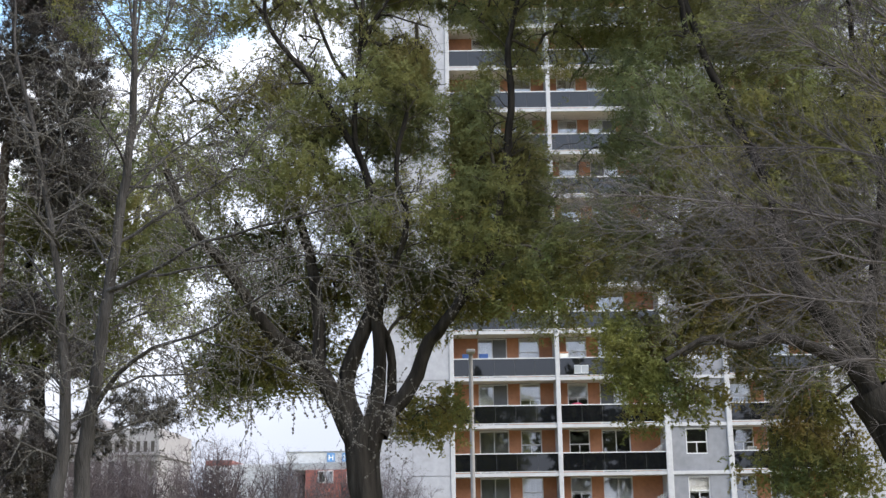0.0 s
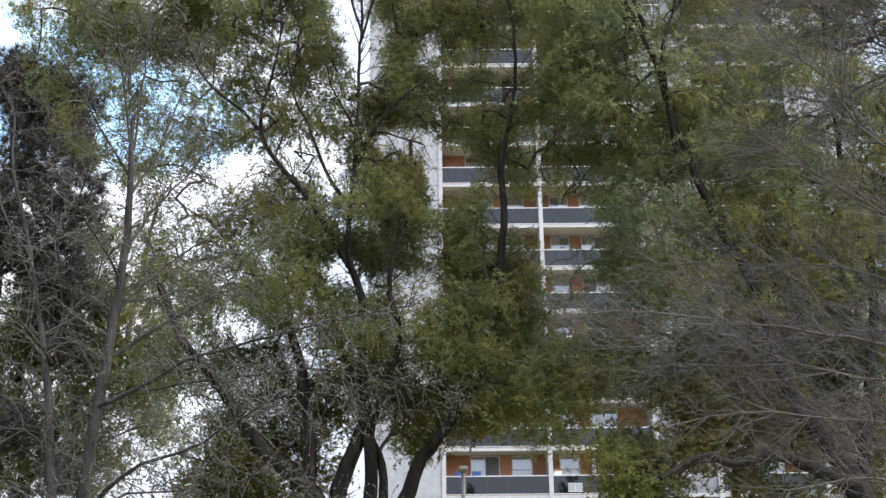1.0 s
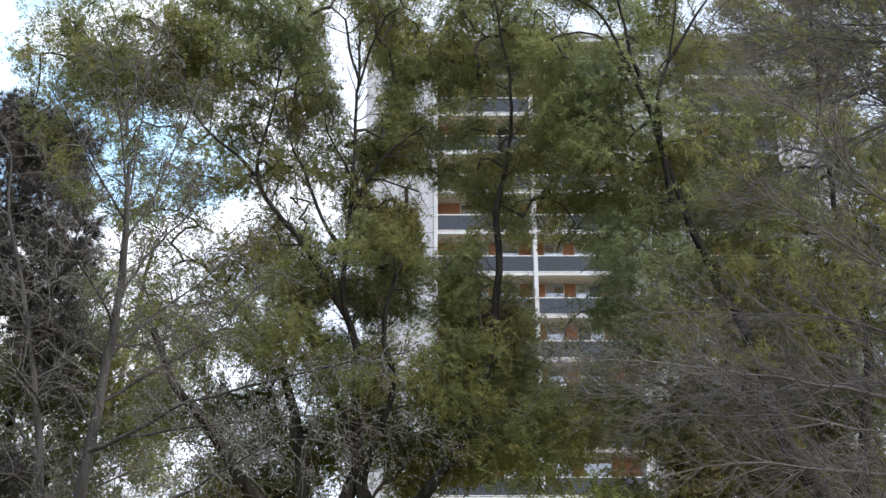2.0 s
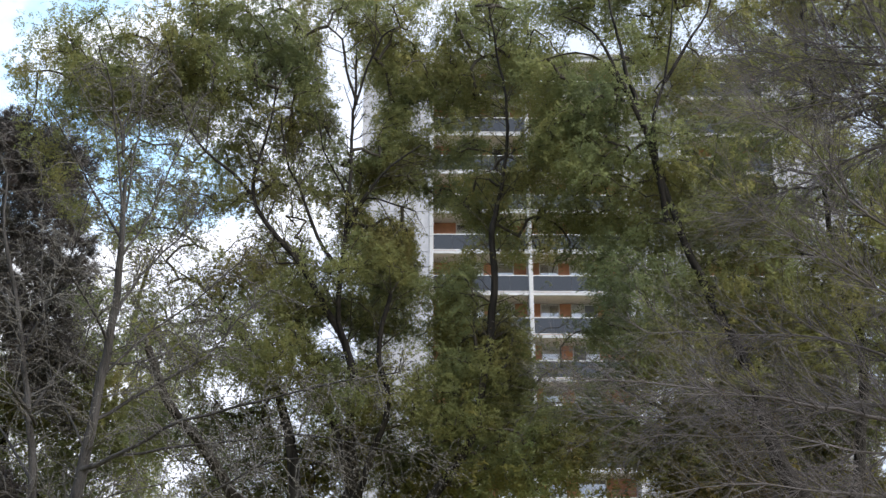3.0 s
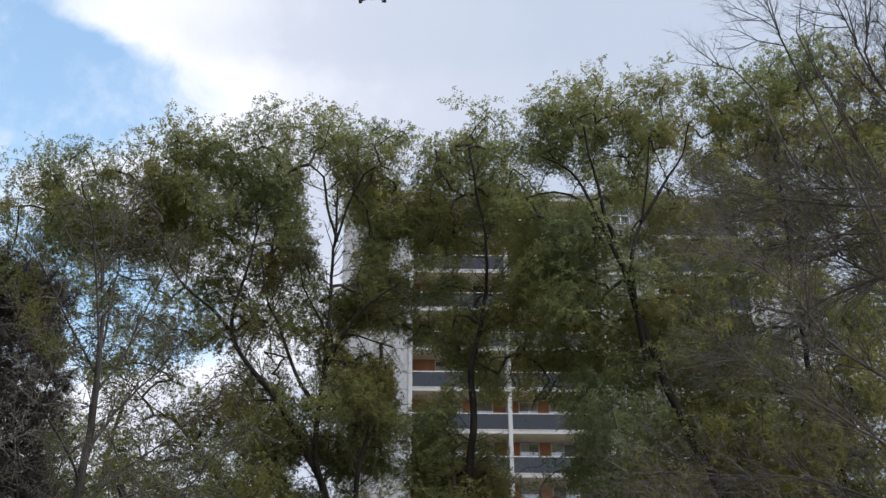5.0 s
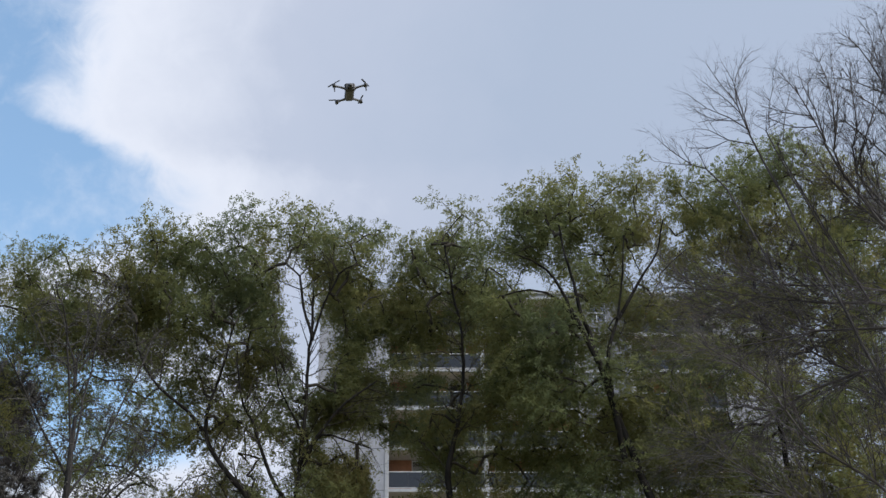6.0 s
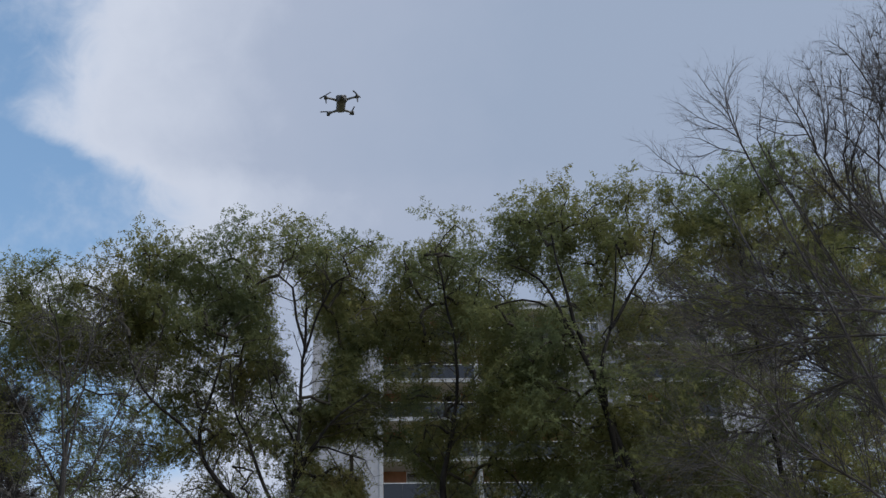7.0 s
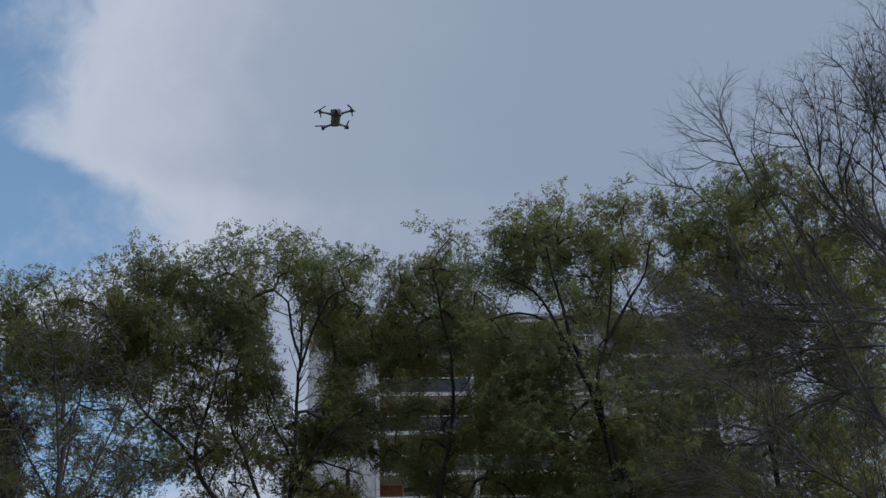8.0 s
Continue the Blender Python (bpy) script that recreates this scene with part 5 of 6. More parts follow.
larch.limb((-2.63, 10, 5.74, 0.011), (-2.75, 9.73, 6.93, 0.008), (-2.84, 9.47, 7.13, 0.006), (-2.8, 9.2, 7.14, 0.004))
larch.limb((-2.63, 10, 5.9, 0.011), (-2.67, 10.27, 6.98, 0.008), (-2.68, 10.53, 7.69, 0.006), (-2.68, 10.8, 8.05, 0.005))
larch.limb((-3.08, 10, 3.01, 0.013), (-2.9, 10.33, 3.25, 0.010), (-2.65, 10.67, 3.5, 0.007), (-2.33, 11, 3.66, 0.005))
larch.limb((-3.09, 10, 2.36, 0.013), (-3.47, 10.4, 2.64, 0.010), (-3.9, 10.8, 2.73, 0.007), (-4.35, 11.2, 2.72, 0.005))
larch.limb((-3.04, 10, 2.18, 0.013), (-3.22, 9.73, 2.26, 0.009), (-3.36, 9.47, 2.37, 0.006), (-3.48, 9.2, 2.4, 0.004))
larch.limb((-2.88, 10, 2.36, 0.011), (-2.75, 10.27, 2.43, 0.009), (-2.58, 10.53, 2.59, 0.006), (-2.4, 10.8, 2.63, 0.004))
larch.limb((-3.43, 10, 4.87, 0.014), (-3.76, 10.33, 5.3, 0.010), (-4.12, 10.67, 5.87, 0.007), (-4.54, 11, 6.24, 0.005))
larch.limb((-3.26, 10, 4.07, 0.013), (-3.13, 10.23, 4.48, 0.010), (-3.01, 10.47, 4.8, 0.007), (-3, 10.7, 5.26, 0.005))
larch.limb((-3.14, 10, 3.2, 0.012), (-3.3, 9.77, 3.35, 0.008), (-3.5, 9.53, 3.36, 0.006), (-3.59, 9.3, 3.36, 0.004))
larch.limb((-2.77, 10, 3.77, 0.012), (-3.05, 10.17, 4.21, 0.009), (-3.27, 10.33, 4.61, 0.006), (-3.62, 10.5, 6.61, 0.005))
larch.limb((-2.64, 10, 5.43, 0.012), (-2.47, 10.3, 6.03, 0.009), (-2.28, 10.6, 6.98, 0.007), (-2.26, 10.9, 7.45, 0.005))
larch.limb((-2.65, 10, 5.64, 0.012), (-2.86, 9.7, 5.98, 0.009), (-3.03, 9.4, 6.3, 0.006), (-3.12, 9.1, 6.47, 0.004))
larch.limb((-2.68, 10, 4.51, 0.012), (-2.41, 10.3, 4.59, 0.009), (-2.18, 10.6, 4.83, 0.006), (-1.93, 10.9, 5.25, 0.005))
larch.limb((-3.68, 10, 5.7, 0.012), (-3.81, 10.2, 6.35, 0.008), (-4.11, 10.4, 6.92, 0.005))
larch_tree = tree_thing(larch, "larch_tree", "slender leafless larch with grey knobbly hanging twigs", LARCH_BARK, 12)
westward = [p for p in larch.paths[2:] if p[-1, 0] < p[0, 0]]
eastward = [p for p in larch.paths[2:] if p[-1, 0] >= p[0, 0]]
fine = side_twigs(eastward, larch.rng, 0.042, 0.6, 0.66, 0.10, 2, 0.005, droop=0.3)
fine += side_twigs(westward, larch.rng, 0.085, 0.6, 0.66, 0.10, 2, 0.005, droop=0.3)
fine += side_twigs([p[len(p) // 3:] for p in larch.paths[:2]], larch.rng, 0.060, 0.8, 0.75, 0.25, 2, 0.006, droop=0.1)
hanging = []                       # strings of spurs that hang from the long lower limbs
for rows in larch.paths[2:9]:
    for i in range(len(rows) // 4, len(rows), 3):
        drop = larch.rng.uniform(0.12, 0.42)
        lean = larch.rng.standard_normal(3) * 0.12
        t = np.linspace(0, 1, 5)[:, None]
        hanging.append((rows[i, :3] + (np.array((0, 0, -1.0)) + lean) * drop * t + larch.rng.standard_normal((5, 3)) * 0.008 * t, np.linspace(0.0028, 0.0016, 5)))
STRINGS = (((-2.17, 2.71), (-2.15, 2.55), (-2.13, 2.38)), ((-1.7, 2.75), (-1.71, 2.63), (-1.71, 2.51)), ((-1.53, 2.74), (-1.53, 2.58), (-1.54, 2.37)), ((-1.72, 2.7), (-1.61, 2.59), (-1.53, 2.52)), ((-1.54, 2.53), (-1.56, 2.42), (-1.62, 2.29)), ((-1.31, 2.67), (-1.34, 2.57), (-1.39, 2.49)), ((-1.2, 2.69), (-1.19, 2.51), (-1.21, 2.38)), ((-1.16, 2.69), (-1.1, 2.59), (-1.06, 2.5)), ((-1.04, 2.69), (-0.98, 2.59), (-0.93, 2.43)), ((-0.95, 2.74), (-0.9, 2.61), (-0.86, 2.5)), ((-1.08, 2.69), (-1.05, 2.59), (-1.01, 2.5)))
strings = []                       # long drooping tips of the low eastern limb
for knots in STRINGS:
    rows = smooth_path([(x, 9.9, z, 0.0022) for x, z in knots], 0.05, larch.rng, 0.006)
    strings.append((rows[:, :3] - larch.base, rows[:, 3]))
tagged(put("twig_mass", tubes_mesh("twig_mass", fine + hanging + strings, TWIG_BARK, 3), larch_tree), kind="stuff")


def spur_knobs(chains, rng, spacing, size):
    """Small bud-like spurs along twigs, as little four-sided buds."""
    spots = []
    for path, _ in chains:
        length = np.linalg.norm(np.diff(path, axis=0), axis=1).sum()
        n = int(length / spacing)
        if n:
            t = rng.uniform(0.1, 1, n) * (len(path) - 1)
            i = np.minimum(t.astype(int), len(path) - 2)
            spots.append(path[i] + (path[i + 1] - path[i]) * (t - i)[:, None])
    p = np.concatenate(spots)
    p = p + rng.standard_normal(p.shape) * size * 0.5
    s = size * rng.uniform(0.6, 1.3, (len(p), 1, 1))
    bud = np.array([(1, 1, 1), (1, -1, -1), (-1, 1, -1), (-1, -1, 1)]) * 0.9
    v = (p[:, None] + bud[None] * s).reshape(-1, 3)
    tri = np.array([(0, 1, 2), (0, 3, 1), (0, 2, 3), (1, 3, 2)])
    f = (np.arange(len(p))[:, None, None] * 4 + tri[None]).reshape(-1, 3)
    return v, f


tagged(put("spur_mass", mesh_of("spur_mass", *spur_knobs(fine + hanging, larch.rng, 0.036, 0.0056), TWIG_BARK), larch_tree), "grey-brown bud spurs", kind="stuff")
tagged(put("spur_string", mesh_of("spur_string", *spur_knobs(strings, larch.rng, 0.022, 0.0085), TWIG_BARK), larch_tree), "strings of dark bud spurs", kind="stuff")

# leafless tree with long fine twigs
bare = Growth((3.74, 8.6, 0), 9)
bare.limb((3.74, 8.6, -0.18, 0.111), (3.93, 8.6, 1.7, 0.099), (4.04, 8.6, 3.29, 0.083), (4.2, 8.6, 5.03, 0.067), (4.75, 8.6, 7.26, 0.052))
bare.limb((4.03, 8.6, 3.05, 0.019), (3.67, 8.53, 3.53, 0.017), (3.2, 8.46, 3.67, 0.014), (2.83, 8.39, 3.73, 0.011), (2.49, 8.31, 3.78, 0.009), (2.08, 8.24, 3.81, 0.006), (1.59, 8.17, 3.85, 0.005), (1.11, 8.1, 3.87, 0.004))
bare.limb((4.04, 8.6, 3.21, 0.017), (3.64, 8.7, 3.74, 0.014), (3.27, 8.8, 3.86, 0.012), (2.83, 8.9, 3.84, 0.009), (2.38, 9, 3.82, 0.007), (1.84, 9.1, 3.82, 0.005), (1.25, 9.2, 3.88, 0.004))
bare.limb((4.01, 8.6, 2.72, 0.014), (3.46, 8.44, 3.03, 0.012), (3.01, 8.28, 3.08, 0.009), (2.57, 8.12, 3.1, 0.006), (2.08, 7.96, 3.11, 0.005), (1.59, 7.8, 3.01, 0.003))
bare.limb((4.07, 8.6, 3.63, 0.015), (3.79, 8.7, 4.04, 0.012), (3.38, 8.8, 4.28, 0.010), (2.88, 8.9, 4.42, 0.007), (2.3, 9, 4.48, 0.005), (1.79, 9.1, 4.5, 0.004))
bare.limb((4.12, 8.6, 4.14, 0.015), (3.65, 8.45, 4.45, 0.011), (3.17, 8.3, 4.7, 0.008), (2.74, 8.15, 4.95, 0.005), (2.31, 8, 5.15, 0.004))
bare.limb((4.17, 8.6, 4.58, 0.015), (3.71, 8.45, 4.97, 0.011), (3.19, 8.3, 5.32, 0.008), (2.95, 8.15, 5.64, 0.006), (2.51, 8, 5.89, 0.004))
bare.limb((4.2, 8.6, 5.03, 0.015), (4.12, 8.75, 5.85, 0.012), (3.69, 8.9, 6.33, 0.009), (3.21, 9.05, 6.74, 0.006), (2.69, 9.2, 7.04, 0.004))
bare.limb((3.98, 8.6, 2.24, 0.014), (3.49, 8.38, 2.46, 0.011), (3.12, 8.15, 2.67, 0.007), (2.66, 7.92, 2.65, 0.005), (2.22, 7.7, 2.55, 0.003))
bare.limb((4.57, 8.6, 6.03, 0.016), (3.97, 8.75, 6.1, 0.013), (3.44, 8.9, 5.91, 0.009), (2.99, 9.05, 5.72, 0.006), (2.5, 9.2, 5.58, 0.004))
bare.limb((4.65, 8.6, 6.55, 0.017), (4.15, 8.7, 6.71, 0.013), (3.62, 8.8, 6.76, 0.009), (3.09, 8.9, 6.92, 0.006), (2.54, 9, 7.03, 0.004))
bare.limb((5, 8.6, 6.91, 0.014), (4.5, 8.65, 6.82, 0.011), (3.94, 8.7, 6.85, 0.008), (3.42, 8.75, 6.88, 0.005), (3.01, 8.8, 7.02, 0.004))
bare.limb((4.61, 8.6, 6.39, 0.014), (3.99, 8.65, 6.41, 0.011), (3.44, 8.7, 6.38, 0.008), (2.93, 8.75, 6.3, 0.005), (2.33, 8.8, 6.27, 0.003))
bare.limb((4.05, 8.6, 3.38, 0.015), (3.53, 8.52, 3.41, 0.012), (3.06, 8.44, 3.4, 0.009), (2.56, 8.36, 3.47, 0.007), (2.06, 8.28, 3.46, 0.005), (1.65, 8.2, 3.48, 0.004))
UPPER = len(bare.paths)
bare.limb((4.20, 8.60, 5.30, 0.0126), (3.45, 8.61, 8.05, 0.0092), (3.33, 8.54, 8.37, 0.0074), (3.28, 8.58, 8.71, 0.0056), (3.22, 8.73, 9.08, 0.0038), (3.17, 8.91, 9.52, 0.0020), wobble=0.004)
bare.limb((3.33, 8.54, 8.37, 0.0070), (3.30, 8.59, 8.79, 0.0053), (3.33, 8.72, 9.14, 0.0037), (3.32, 8.88, 9.50, 0.0020), wobble=0.004)
bare.limb((3.28, 8.58, 8.71, 0.0050), (3.32, 8.68, 9.03, 0.0040), (3.43, 8.76, 9.32, 0.0030), (3.60, 8.79, 9.57, 0.0020), wobble=0.004)
bare.limb((3.29, 8.55, 8.59, 0.0050), (3.22, 8.65, 8.84, 0.0040), (3.14, 8.74, 9.05, 0.0030), (3.06, 8.78, 9.18, 0.0020), wobble=0.004)
bare.limb((3.31, 8.54, 8.42, 0.0060), (3.20, 8.62, 8.61, 0.0047), (3.03, 8.68, 8.76, 0.0033), (2.86, 8.67, 8.92, 0.0020), wobble=0.004)
bare.limb((3.29, 8.55, 8.53, 0.0040), (3.09, 8.68, 8.62, 0.0030), (2.91, 8.66, 8.71, 0.0020), wobble=0.004)
bare.limb((3.36, 8.56, 8.25, 0.0060), (3.19, 8.71, 8.42, 0.0047), (3.03, 8.72, 8.54, 0.0033), (2.89, 8.70, 8.54, 0.0020), wobble=0.004)
bare.limb((3.19, 8.71, 8.42, 0.0040), (3.03, 8.82, 8.41, 0.0030), (2.83, 8.78, 8.38, 0.0020), wobble=0.004)
bare.limb((3.69, 8.90, 6.33, 0.0103), (3.19, 9.01, 8.09, 0.0072), (2.87, 8.92, 8.28, 0.0055), (2.62, 8.69, 8.27, 0.0037), (2.45, 8.50, 8.27, 0.0020), wobble=0.004)
bare.limb((2.87, 8.92, 8.28, 0.0040), (2.66, 8.80, 8.21, 0.0030), (2.46, 8.66, 8.12, 0.0020), wobble=0.004)
bare.limb((2.86, 8.91, 8.28, 0.0030), (2.78, 8.80, 8.32, 0.0025), (2.73, 8.72, 8.36, 0.0020), wobble=0.004)
bare.limb((4.65, 8.60, 6.80, 0.0138), (4.05, 8.46, 7.94, 0.0100), (3.84, 8.19, 8.08, 0.0080), (3.72, 8.13, 8.35, 0.0060), (3.69, 8.29, 8.74, 0.0040), (3.67, 8.49, 9.10, 0.0020), wobble=0.004)
bare.limb((3.87, 8.23, 8.04, 0.0070), (3.79, 8.12, 8.31, 0.0053), (3.78, 8.21, 8.64, 0.0037), (3.83, 8.36, 9.01, 0.0020), wobble=0.004)
bare.limb((4.70, 8.60, 7.00, 0.0138), (4.09, 8.52, 7.92, 0.0100), (3.96, 8.22, 8.13, 0.0080), (3.98, 8.17, 8.41, 0.0060), (4.04, 8.30, 8.89, 0.0040), (4.04, 8.42, 9.24, 0.0020), wobble=0.004)
bare.limb((3.97, 8.25, 8.09, 0.0070), (4.04, 8.19, 8.36, 0.0053), (4.12, 8.28, 8.77, 0.0037), (4.26, 8.50, 9.42, 0.0020), wobble=0.004)
bare.limb((3.75, 8.12, 8.24, 0.0060), (3.55, 8.22, 8.36, 0.0040), (3.43, 8.40, 8.59, 0.0020), wobble=0.004)
bare.limb((3.79, 8.14, 8.14, 0.0060), (3.60, 8.19, 8.16, 0.0047), (3.48, 8.29, 8.31, 0.0033), (3.41, 8.40, 8.46, 0.0020), wobble=0.004)
bare.limb((4.15, 8.70, 6.70, 0.0080), (3.48, 8.43, 8.10, 0.0057), (3.44, 8.37, 8.30, 0.0045), (3.50, 8.35, 8.59, 0.0033), (3.61, 8.40, 8.87, 0.0020), wobble=0.004)
bare.limb((4.15, 8.70, 6.71, 0.0069), (3.56, 8.43, 7.98, 0.0050), (3.53, 8.33, 8.09, 0.0040), (3.57, 8.21, 8.38, 0.0030), (3.65, 8.24, 8.60, 0.0020), wobble=0.004)
bare.limb((4.75, 8.60, 7.20, 0.0126), (4.27, 8.62, 8.00, 0.0087), (4.24, 8.34, 8.29, 0.0065), (4.27, 8.32, 8.67, 0.0043), (4.40, 8.48, 9.16, 0.0020), wobble=0.004)
bare.limb((4.75, 8.60, 7.20, 0.0138), (4.34, 8.72, 7.95, 0.0095), (4.39, 8.43, 8.37, 0.0070), (4.69, 8.58, 8.96, 0.0045), (4.90, 8.82, 9.76, 0.0020), wobble=0.004)
bare.limb((4.83, 8.64, 8.61, 0.0100), (4.72, 8.61, 9.06, 0.0073), (4.62, 8.65, 9.53, 0.0047), (4.42, 8.57, 9.64, 0.0020), wobble=0.004)
bare.limb((4.98, 8.67, 8.70, 0.0090), (4.94, 8.68, 8.99, 0.0067), (4.83, 8.73, 9.38, 0.0043), (4.82, 8.76, 10.01, 0.0020), wobble=0.004)
bare.limb((5.00, 8.68, 8.77, 0.0090), (5.01, 8.75, 9.18, 0.0067), (5.03, 8.88, 9.74, 0.0043), (5.00, 8.84, 10.17, 0.0020), wobble=0.004)
bare.limb((5.01, 8.68, 8.81, 0.0080), (4.89, 8.65, 8.85, 0.0065), (4.59, 8.52, 8.88, 0.0050), (4.20, 8.33, 8.85, 0.0035), (3.87, 8.25, 8.78, 0.0020), wobble=0.004)
bare.limb((4.84, 8.90, 8.27, 0.0090), (4.47, 8.56, 8.28, 0.0067), (4.10, 8.24, 8.28, 0.0043), (3.90, 8.16, 8.18, 0.0020), wobble=0.004)
bare.limb((4.90, 8.60, 7.00, 0.0161), (4.75, 9.01, 7.90, 0.0110), (4.66, 8.71, 8.32, 0.0080), (4.81, 8.63, 8.94, 0.0050), (5.23, 8.99, 10.00, 0.0020), wobble=0.004)
bare.limb((4.75, 8.60, 7.15, 0.0103), (4.61, 8.94, 7.85, 0.0072), (4.49, 8.72, 8.14, 0.0055), (4.31, 8.44, 8.24, 0.0037), (4.17, 8.28, 8.31, 0.0020), wobble=0.004)
bare.limb((4.82, 8.78, 8.38, 0.0080), (4.64, 8.54, 8.59, 0.0060), (4.39, 8.39, 8.66, 0.0040), (4.26, 8.33, 8.75, 0.0020), wobble=0.004)
bare.limb((5.02, 8.82, 8.41, 0.0100), (5.06, 8.76, 9.20, 0.0080), (5.28, 9.00, 9.93, 0.0060), (5.16, 8.96, 10.04, 0.0040), (5.04, 8.90, 10.03, 0.0020), wobble=0.004)
bare.limb((5.08, 8.82, 8.41, 0.0100), (5.28, 8.90, 9.54, 0.0080), (5.39, 9.02, 10.35, 0.0060), (5.30, 8.97, 10.37, 0.0040), (5.14, 8.78, 10.47, 0.0020), wobble=0.004)
bare.limb((4.56, 8.89, 7.94, 0.0080), (4.34, 8.63, 8.07, 0.0050), (4.10, 8.34, 8.10, 0.0020), wobble=0.004)
bare.limb((4.75, 8.60, 7.20, 0.0161), (4.79, 8.66, 6.94, 0.0116), (5.08, 8.82, 8.41, 0.0092), (5.14, 8.73, 9.02, 0.0068), (5.40, 9.04, 10.05, 0.0044), (5.42, 8.92, 10.57, 0.0020), wobble=0.004)
bare.limb((4.75, 8.60, 7.20, 0.0149), (4.85, 8.83, 7.29, 0.0108), (4.97, 9.07, 8.07, 0.0086), (4.82, 8.78, 8.38, 0.0064), (4.84, 8.67, 9.12, 0.0042), (5.21, 8.95, 10.27, 0.0020), wobble=0.004)
bare.limb((4.60, 8.60, 6.40, 0.0103), (4.61, 8.85, 7.35, 0.0076), (4.30, 8.76, 7.72, 0.0062), (3.93, 8.48, 7.83, 0.0048), (3.70, 8.31, 7.95, 0.0034), (3.63, 8.26, 8.04, 0.0020), wobble=0.004)
bare.limb((4.65, 8.60, 6.50, 0.0103), (4.65, 8.93, 7.59, 0.0072), (4.17, 8.67, 7.72, 0.0055), (3.86, 8.39, 7.89, 0.0037), (3.74, 8.23, 8.01, 0.0020), wobble=0.004)
bare_tree = tree_thing(bare, "bare_tree", "leafless tree with a haze of long grey twigs", BARE_BARK, 14)
fine = side_twigs(bare.paths[1:UPPER], bare.rng, 0.038, 1.0, 0.42, 0.10, 2, 0.0050, droop=-0.03)
fine += side_twigs(bare.paths[UPPER:], bare.rng, 0.052, 0.42, 0.42, 0.12, 2, 0.0029, droop=-0.03, start=0.0)
fine += side_twigs([p for p in bare.paths[UPPER:] if p[0, 0] + bare.base[0] > 4.55], bare.rng, 0.05, 0.5, 0.5, 0.1, 2, 0.0034, start=0.0)
fine += side_twigs([bare.paths[0][len(bare.paths[0]) // 3:]], bare.rng, 0.07, 1.5, 0.7, 0.4, 3, 0.008)
tagged(put("twig_mass", tubes_mesh("twig_mass", fine, BARE_BARK, 3), bare_tree), kind="stuff")

# pine with dark tufts
pine = Growth((-9.05, 24, 0), 13)
pine.limb((-9.08, 24, -0.08, 0.235), (-8.94, 24, 3.24, 0.185), (-8.96, 24, 6.61, 0.137), (-8.93, 24, 9.59, 0.091), (-8.92, 24, 11.96, 0.051), (-8.86, 24, 13.74, 0.025))
PINE_LOBES = [(-8.45, 11.32, 0.59), (-7.69, 10.37, 0.49), (-8.72, 10.01, 0.64), (-7.27, 9.56, 0.37), (-7.9, 9.02, 0.58), (-8.01, 12.98, 0.55), (-8.87, 13.25, 0.6), (-9.63, 11.21, 0.65), (-7.37, 8.89, 0.39), (-8.34, 9.52, 0.47), (-8.46, 5.91, 0.47), (-8.58, 4.33, 0.51), (-8.05, 3.12, 0.55), (-7.39, 4.99, 0.34), (-8.36, 2.69, 0.5), (-6.01, 4.05, 0.27), (-5.42, 3.82, 0.18), (-6.87, 3.59, 0.27), (-6.05, 3.72, 0.15), (-7.86, 8.24, 0.42), (-7.37, 7.76, 0.28), (-7.38, 11.18, 0.4), (-7.15, 10.18, 0.33), (-7.66, 12.07, 0.41), (-7.02, 8.83, 0.28), (-8.84, 13.6, 0.42), (-8.21, 13.47, 0.42), (-7.56, 13.13, 0.42), (-8.49, 12.85, 0.42), (-7.84, 12.52, 0.42), (-8.59, 12.25, 0.42)]
pine.grow(pine.lobe_points(PINE_LOBES, 24, 1.0, 125), arch=-0.12, lowest=1.5, tip_radius=0.008, climb=0.1)
pine_tree = tree_thing(pine, "pine_tree", "dark pine with dense tufts of long needles", PINE_BARK, 14)
tagged(put("bough_mass", tubes_mesh("bough_mass", pine.chains, PINE_BARK), pine_tree), kind="stuff")


def needle_tufts(tips, per_tip, needles, rng, length=0.20, width=0.013):
    centre = np.repeat(np.array([t[0] for t in tips]), per_tip, axis=0)
    way = np.repeat(np.array([t[1] / (np.linalg.norm(t[1]) + 1e-6) for t in tips]), per_tip, axis=0)
    centre = centre + rng.standard_normal(centre.shape) * 0.14
    c = np.repeat(centre, needles, axis=0)
    d = rng.standard_normal(c.shape) * 0.7 + np.repeat(way, needles, axis=0) * 0.6 + np.array((0, 0, 0.3))
    d /= np.linalg.norm(d, axis=1)[:, None]
    w = np.cross(d, rng.standard_normal(c.shape))
    w *= width / (np.linalg.norm(w, axis=1)[:, None] + 1e-6)
    span = length * rng.uniform(0.7, 1.2, (len(c), 1))
    v = np.stack([c - w / 2, c + w / 2, c + d * span], 1).reshape(-1, 3)
    return v, np.arange(len(v)).reshape(-1, 3)


tagged(put("needle_mass", mesh_of("needle_mass", *needle_tufts(pine.tips, 7, 40, pine.rng, width=0.015), NEEDLE), pine_tree), "dark green-brown needles", kind="stuff")


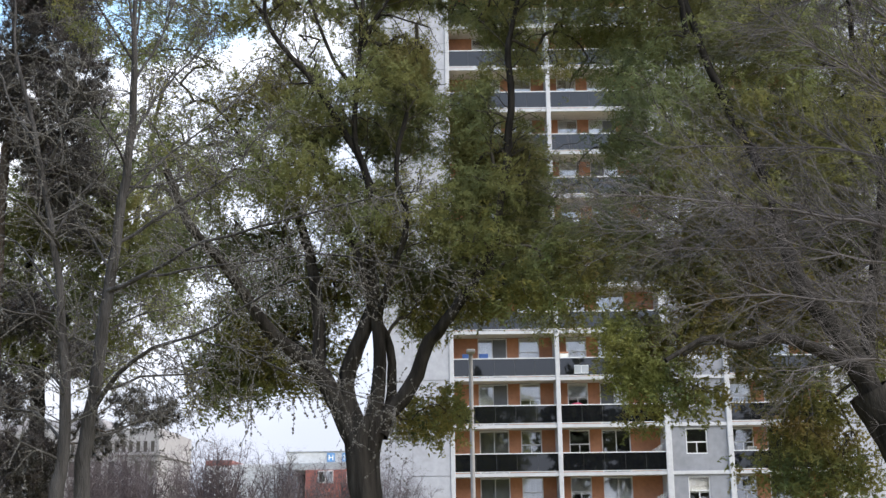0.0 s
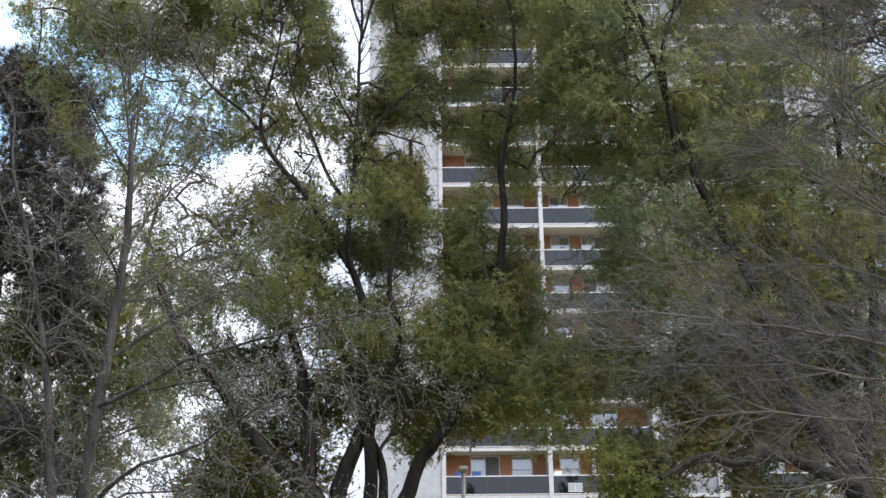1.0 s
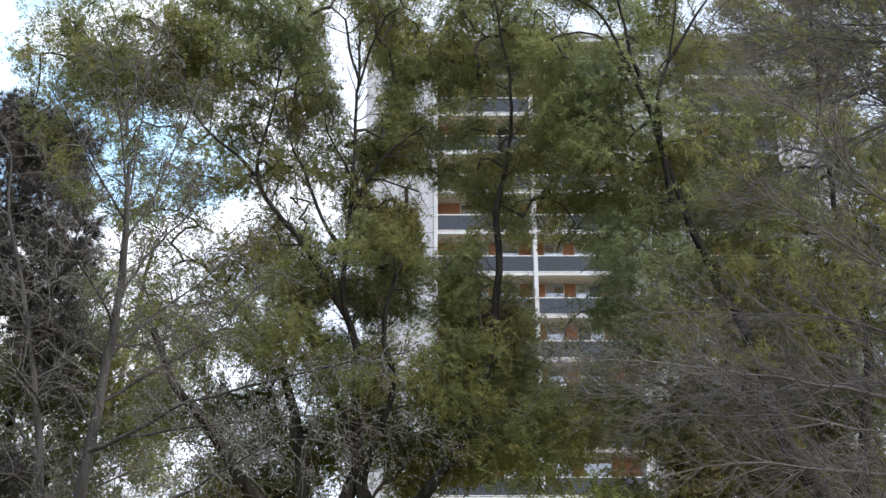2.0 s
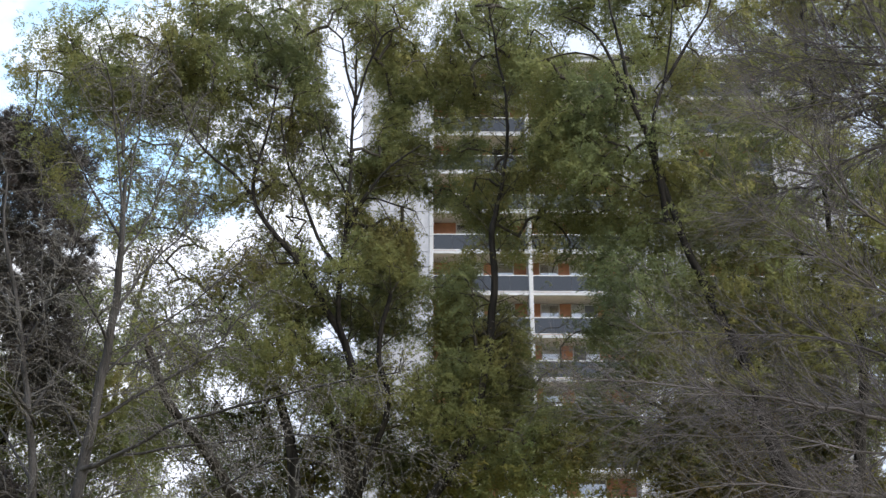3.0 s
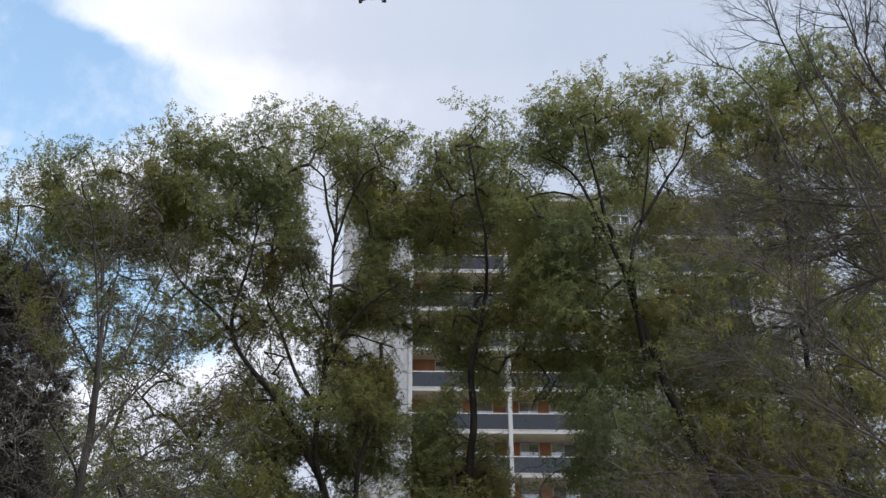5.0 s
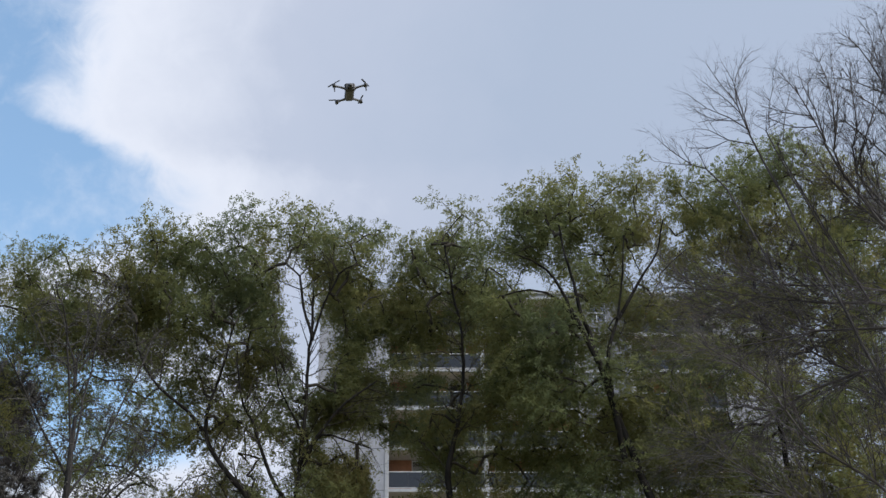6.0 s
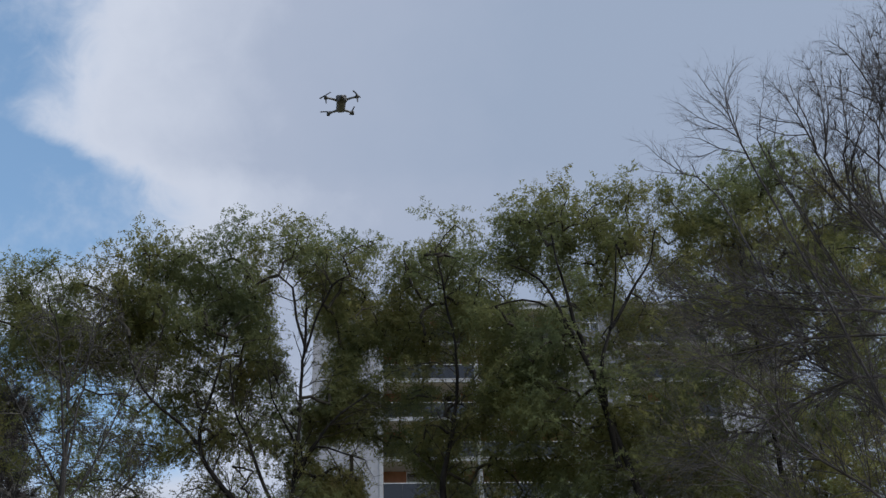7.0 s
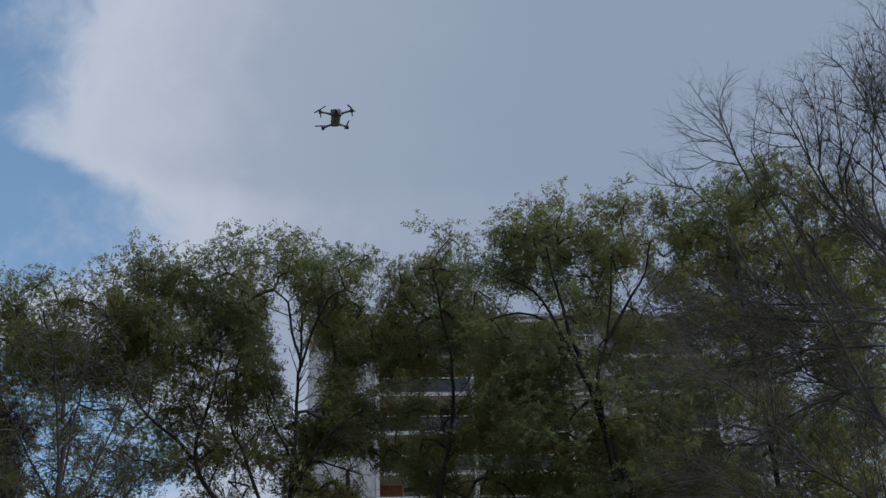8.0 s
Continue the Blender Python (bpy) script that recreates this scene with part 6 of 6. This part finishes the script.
# bare shrubs before the far buildings
def shrub(seed, height, wide):
    rng = np.random.default_rng(seed)
    ob = tagged(empty("bare_shrub", (0, 0, 0)), "leafless purple-grey shrub with dense fine twigs", "shrub", "shrubs before the far buildings")
    stems = []
    for i in range(30):
        a = rng.uniform(0, 2 * np.pi)
        reach = wide * rng.uniform(0.1, 1.0) ** 0.7
        top = height * rng.uniform(0.72, 0.9) * math.sqrt(1 - 0.6 * (reach / wide) ** 2)
        knots = [(0.15 * math.cos(a), 0.15 * math.sin(a), 0, 0.05), (0.5 * reach * math.cos(a), 0.5 * reach * math.sin(a), top * 0.42, 0.032), (reach * math.cos(a), reach * math.sin(a), top, 0.012)]
        stems.append(smooth_path(knots, 0.3, rng, 0.03))
    for rows in stems:
        put("stem", mesh_of("stem", *rings(rows[:, :3], rows[:, 3], 6), BUSH_BARK, True), ob)
    fine = side_twigs(stems, rng, 0.10, 1.25, 0.62, 0.22, 2, 0.030, segments=2, finer=1)
    tagged(put("twig_mass", tubes_mesh("twig_mass", fine, BUSH_BARK, 3), ob), kind="stuff")
    return ob


shrub_a, shrub_b = shrub(21, 7.3, 3.1), shrub(22, 6.4, 2.9)
shrub_a.matrix_basis = pose(-10.9, 60, 0)
shrub_b.matrix_basis = pose(-8.0, 61, 0)
for source, x, y, turn in ((shrub_b, -13.9, 57, 40), (shrub_a, -16.4, 60, 100), (shrub_b, -15.4, 56, 160), (shrub_b, -5.4, 66, 250), (shrub_b, -12.6, 63, 310), (shrub_b, -3.2, 68, 85)):
    copy_thing(source, pose(x, y, 0, 0, 0, turn))

# tall trees on the far side of the lawn, behind the viewer, that the balcony glass mirrors
rng = np.random.default_rng(41)
leaf_v, stem_chains = [], []
for i in range(14):
    cx, cy, h = -66 + i * 10.5 + rng.uniform(-3, 3), -42 + rng.uniform(-5, 5), rng.uniform(21, 27)
    stem_chains.append((np.array([(cx, cy, 0), (cx + 0.3, cy, h * 0.4), (cx, cy, h * 0.85)]), [0.35, 0.25, 0.06]))
    n = 1700
    d = rng.standard_normal((n, 3))
    d /= np.linalg.norm(d, axis=1)[:, None]
    c = np.array((cx, cy, h * 0.6)) + d * np.array((6.0, 5.0, h * 0.4)) * rng.uniform(0.3, 1.0, (n, 1)) * (1 + 0.25 * np.sin(d[:, :1] * 7 + i) * np.cos(d[:, 2:] * 6))
    a, w = rng.standard_normal((n, 3)), rng.standard_normal((n, 3))
    a *= 0.75 / np.linalg.norm(a, axis=1)[:, None]
    w *= 0.6 / np.linalg.norm(w, axis=1)[:, None]
    leaf_v.append(np.stack([c - a, c + w, c + a, c - w], 1).reshape(-1, 3))
leaf_v = np.concatenate(leaf_v)
woods = tagged(empty("far_woods", (0, -42, 0)), "row of tall autumn trees across the lawn", "woods", kind="stuff")
back = np.array((0, -42, 0))
tagged(put("stem_mass", tubes_mesh("stem_mass", [(p - back, r) for p, r in stem_chains], BARK, 8), woods), kind="stuff")
tagged(put("foliage", mesh_of("foliage", leaf_v - back, np.arange(len(leaf_v)).reshape(-1, 4), WOODS_LEAF), woods), kind="stuff")

# ---- drone ----
drone = tagged(empty("drone", (-0.24, 7.10, 7.54)), "small grey folding camera drone with four arms, flying", "drone")
drone.rotation_euler = (radians(6), radians(-7), radians(4))


def lathe(points, sides=12):
    return rings([(0, 0, z) for _, z in points], [r for r, _ in points], sides)


bm = add_box(bmesh.new(), -0.033, 0.033, -0.066, 0.072, -0.03, 0.022, 0.012)
put("body", bm_mesh("body", bm, DRONE_GREY), drone)
bm = add_box(bmesh.new(), -0.030, 0.030, -0.06, 0.045, 0.0225, 0.036, 0.006)
put("battery_cover", bm_mesh("battery_cover", bm, DRONE_DARK), drone)
bm = add_box(bmesh.new(), -0.040, 0.040, -0.092, -0.0665, -0.034, 0.034, 0.010)
put("nose", bm_mesh("nose", bm, DRONE_DARK), drone)
gimbal = put("gimbal", bm_mesh("gimbal", add_box(bmesh.new(), -0.019, 0.019, -0.121, -0.0925, -0.028, 0.010, 0.008), DRONE_DARK), drone)
v, f = lathe([(0.0005, 0.0), (0.012, 0.001), (0.012, 0.008), (0.0005, 0.009)])
lens = put("lens", mesh_of("lens", v, f, DRONE_LENS, True), gimbal, (0, -0.1215, -0.008))
lens.rotation_euler = (radians(90), 0, 0)
for sx in (-1, 1):
    for sy, back in ((-1, 0), (1, 1)):
        hub = Vector((sx * (0.092 if back else 0.118), sy * 0.085, 0.012 if not back else -0.022))
        root = Vector((sx * 0.028, sy * 0.052, 0.006 if not back else -0.016))
        path = [root, root.lerp(hub, 0.5) + Vector((0, 0, 0.002)), hub]
        v, f = rings(path, [0.011, 0.008, 0.009], 10)
        arm = put("arm", mesh_of("arm", v, f, DRONE_GREY, True), drone)
        v, f = lathe([(0.001, -0.012), (0.0125, -0.012), (0.0125, 0.012), (0.009, 0.017), (0.001, 0.018)])
        put("motor", mesh_of("motor", v, f, DRONE_DARK, True), arm, hub)
        if not back:
            v, f = rings([hub + Vector((0, 0, -0.012)), hub + Vector((0, 0, -0.05))], [0.006, 0.004], 8)
            put("leg", mesh_of("leg", v, f, DRONE_DARK, True), arm)
        bm = bmesh.new()
        spin = 0.5 + 0.9 * sx + 0.4 * sy
        for turn in (0, math.pi):
            m = Matrix.Translation(hub + Vector((0, 0, 0.021))) @ Matrix.Rotation(spin + turn, 4, "Z") @ Matrix.Translation((0.030, 0, 0)) @ Matrix.Rotation(0.2, 4, "X") @ Matrix.Diagonal((0.056, 0.011, 0.0018, 1))
            bmesh.ops.create_cube(bm, size=1.0, matrix=m)
        put("propeller", bm_mesh("propeller", bm, DRONE_DARK), arm)
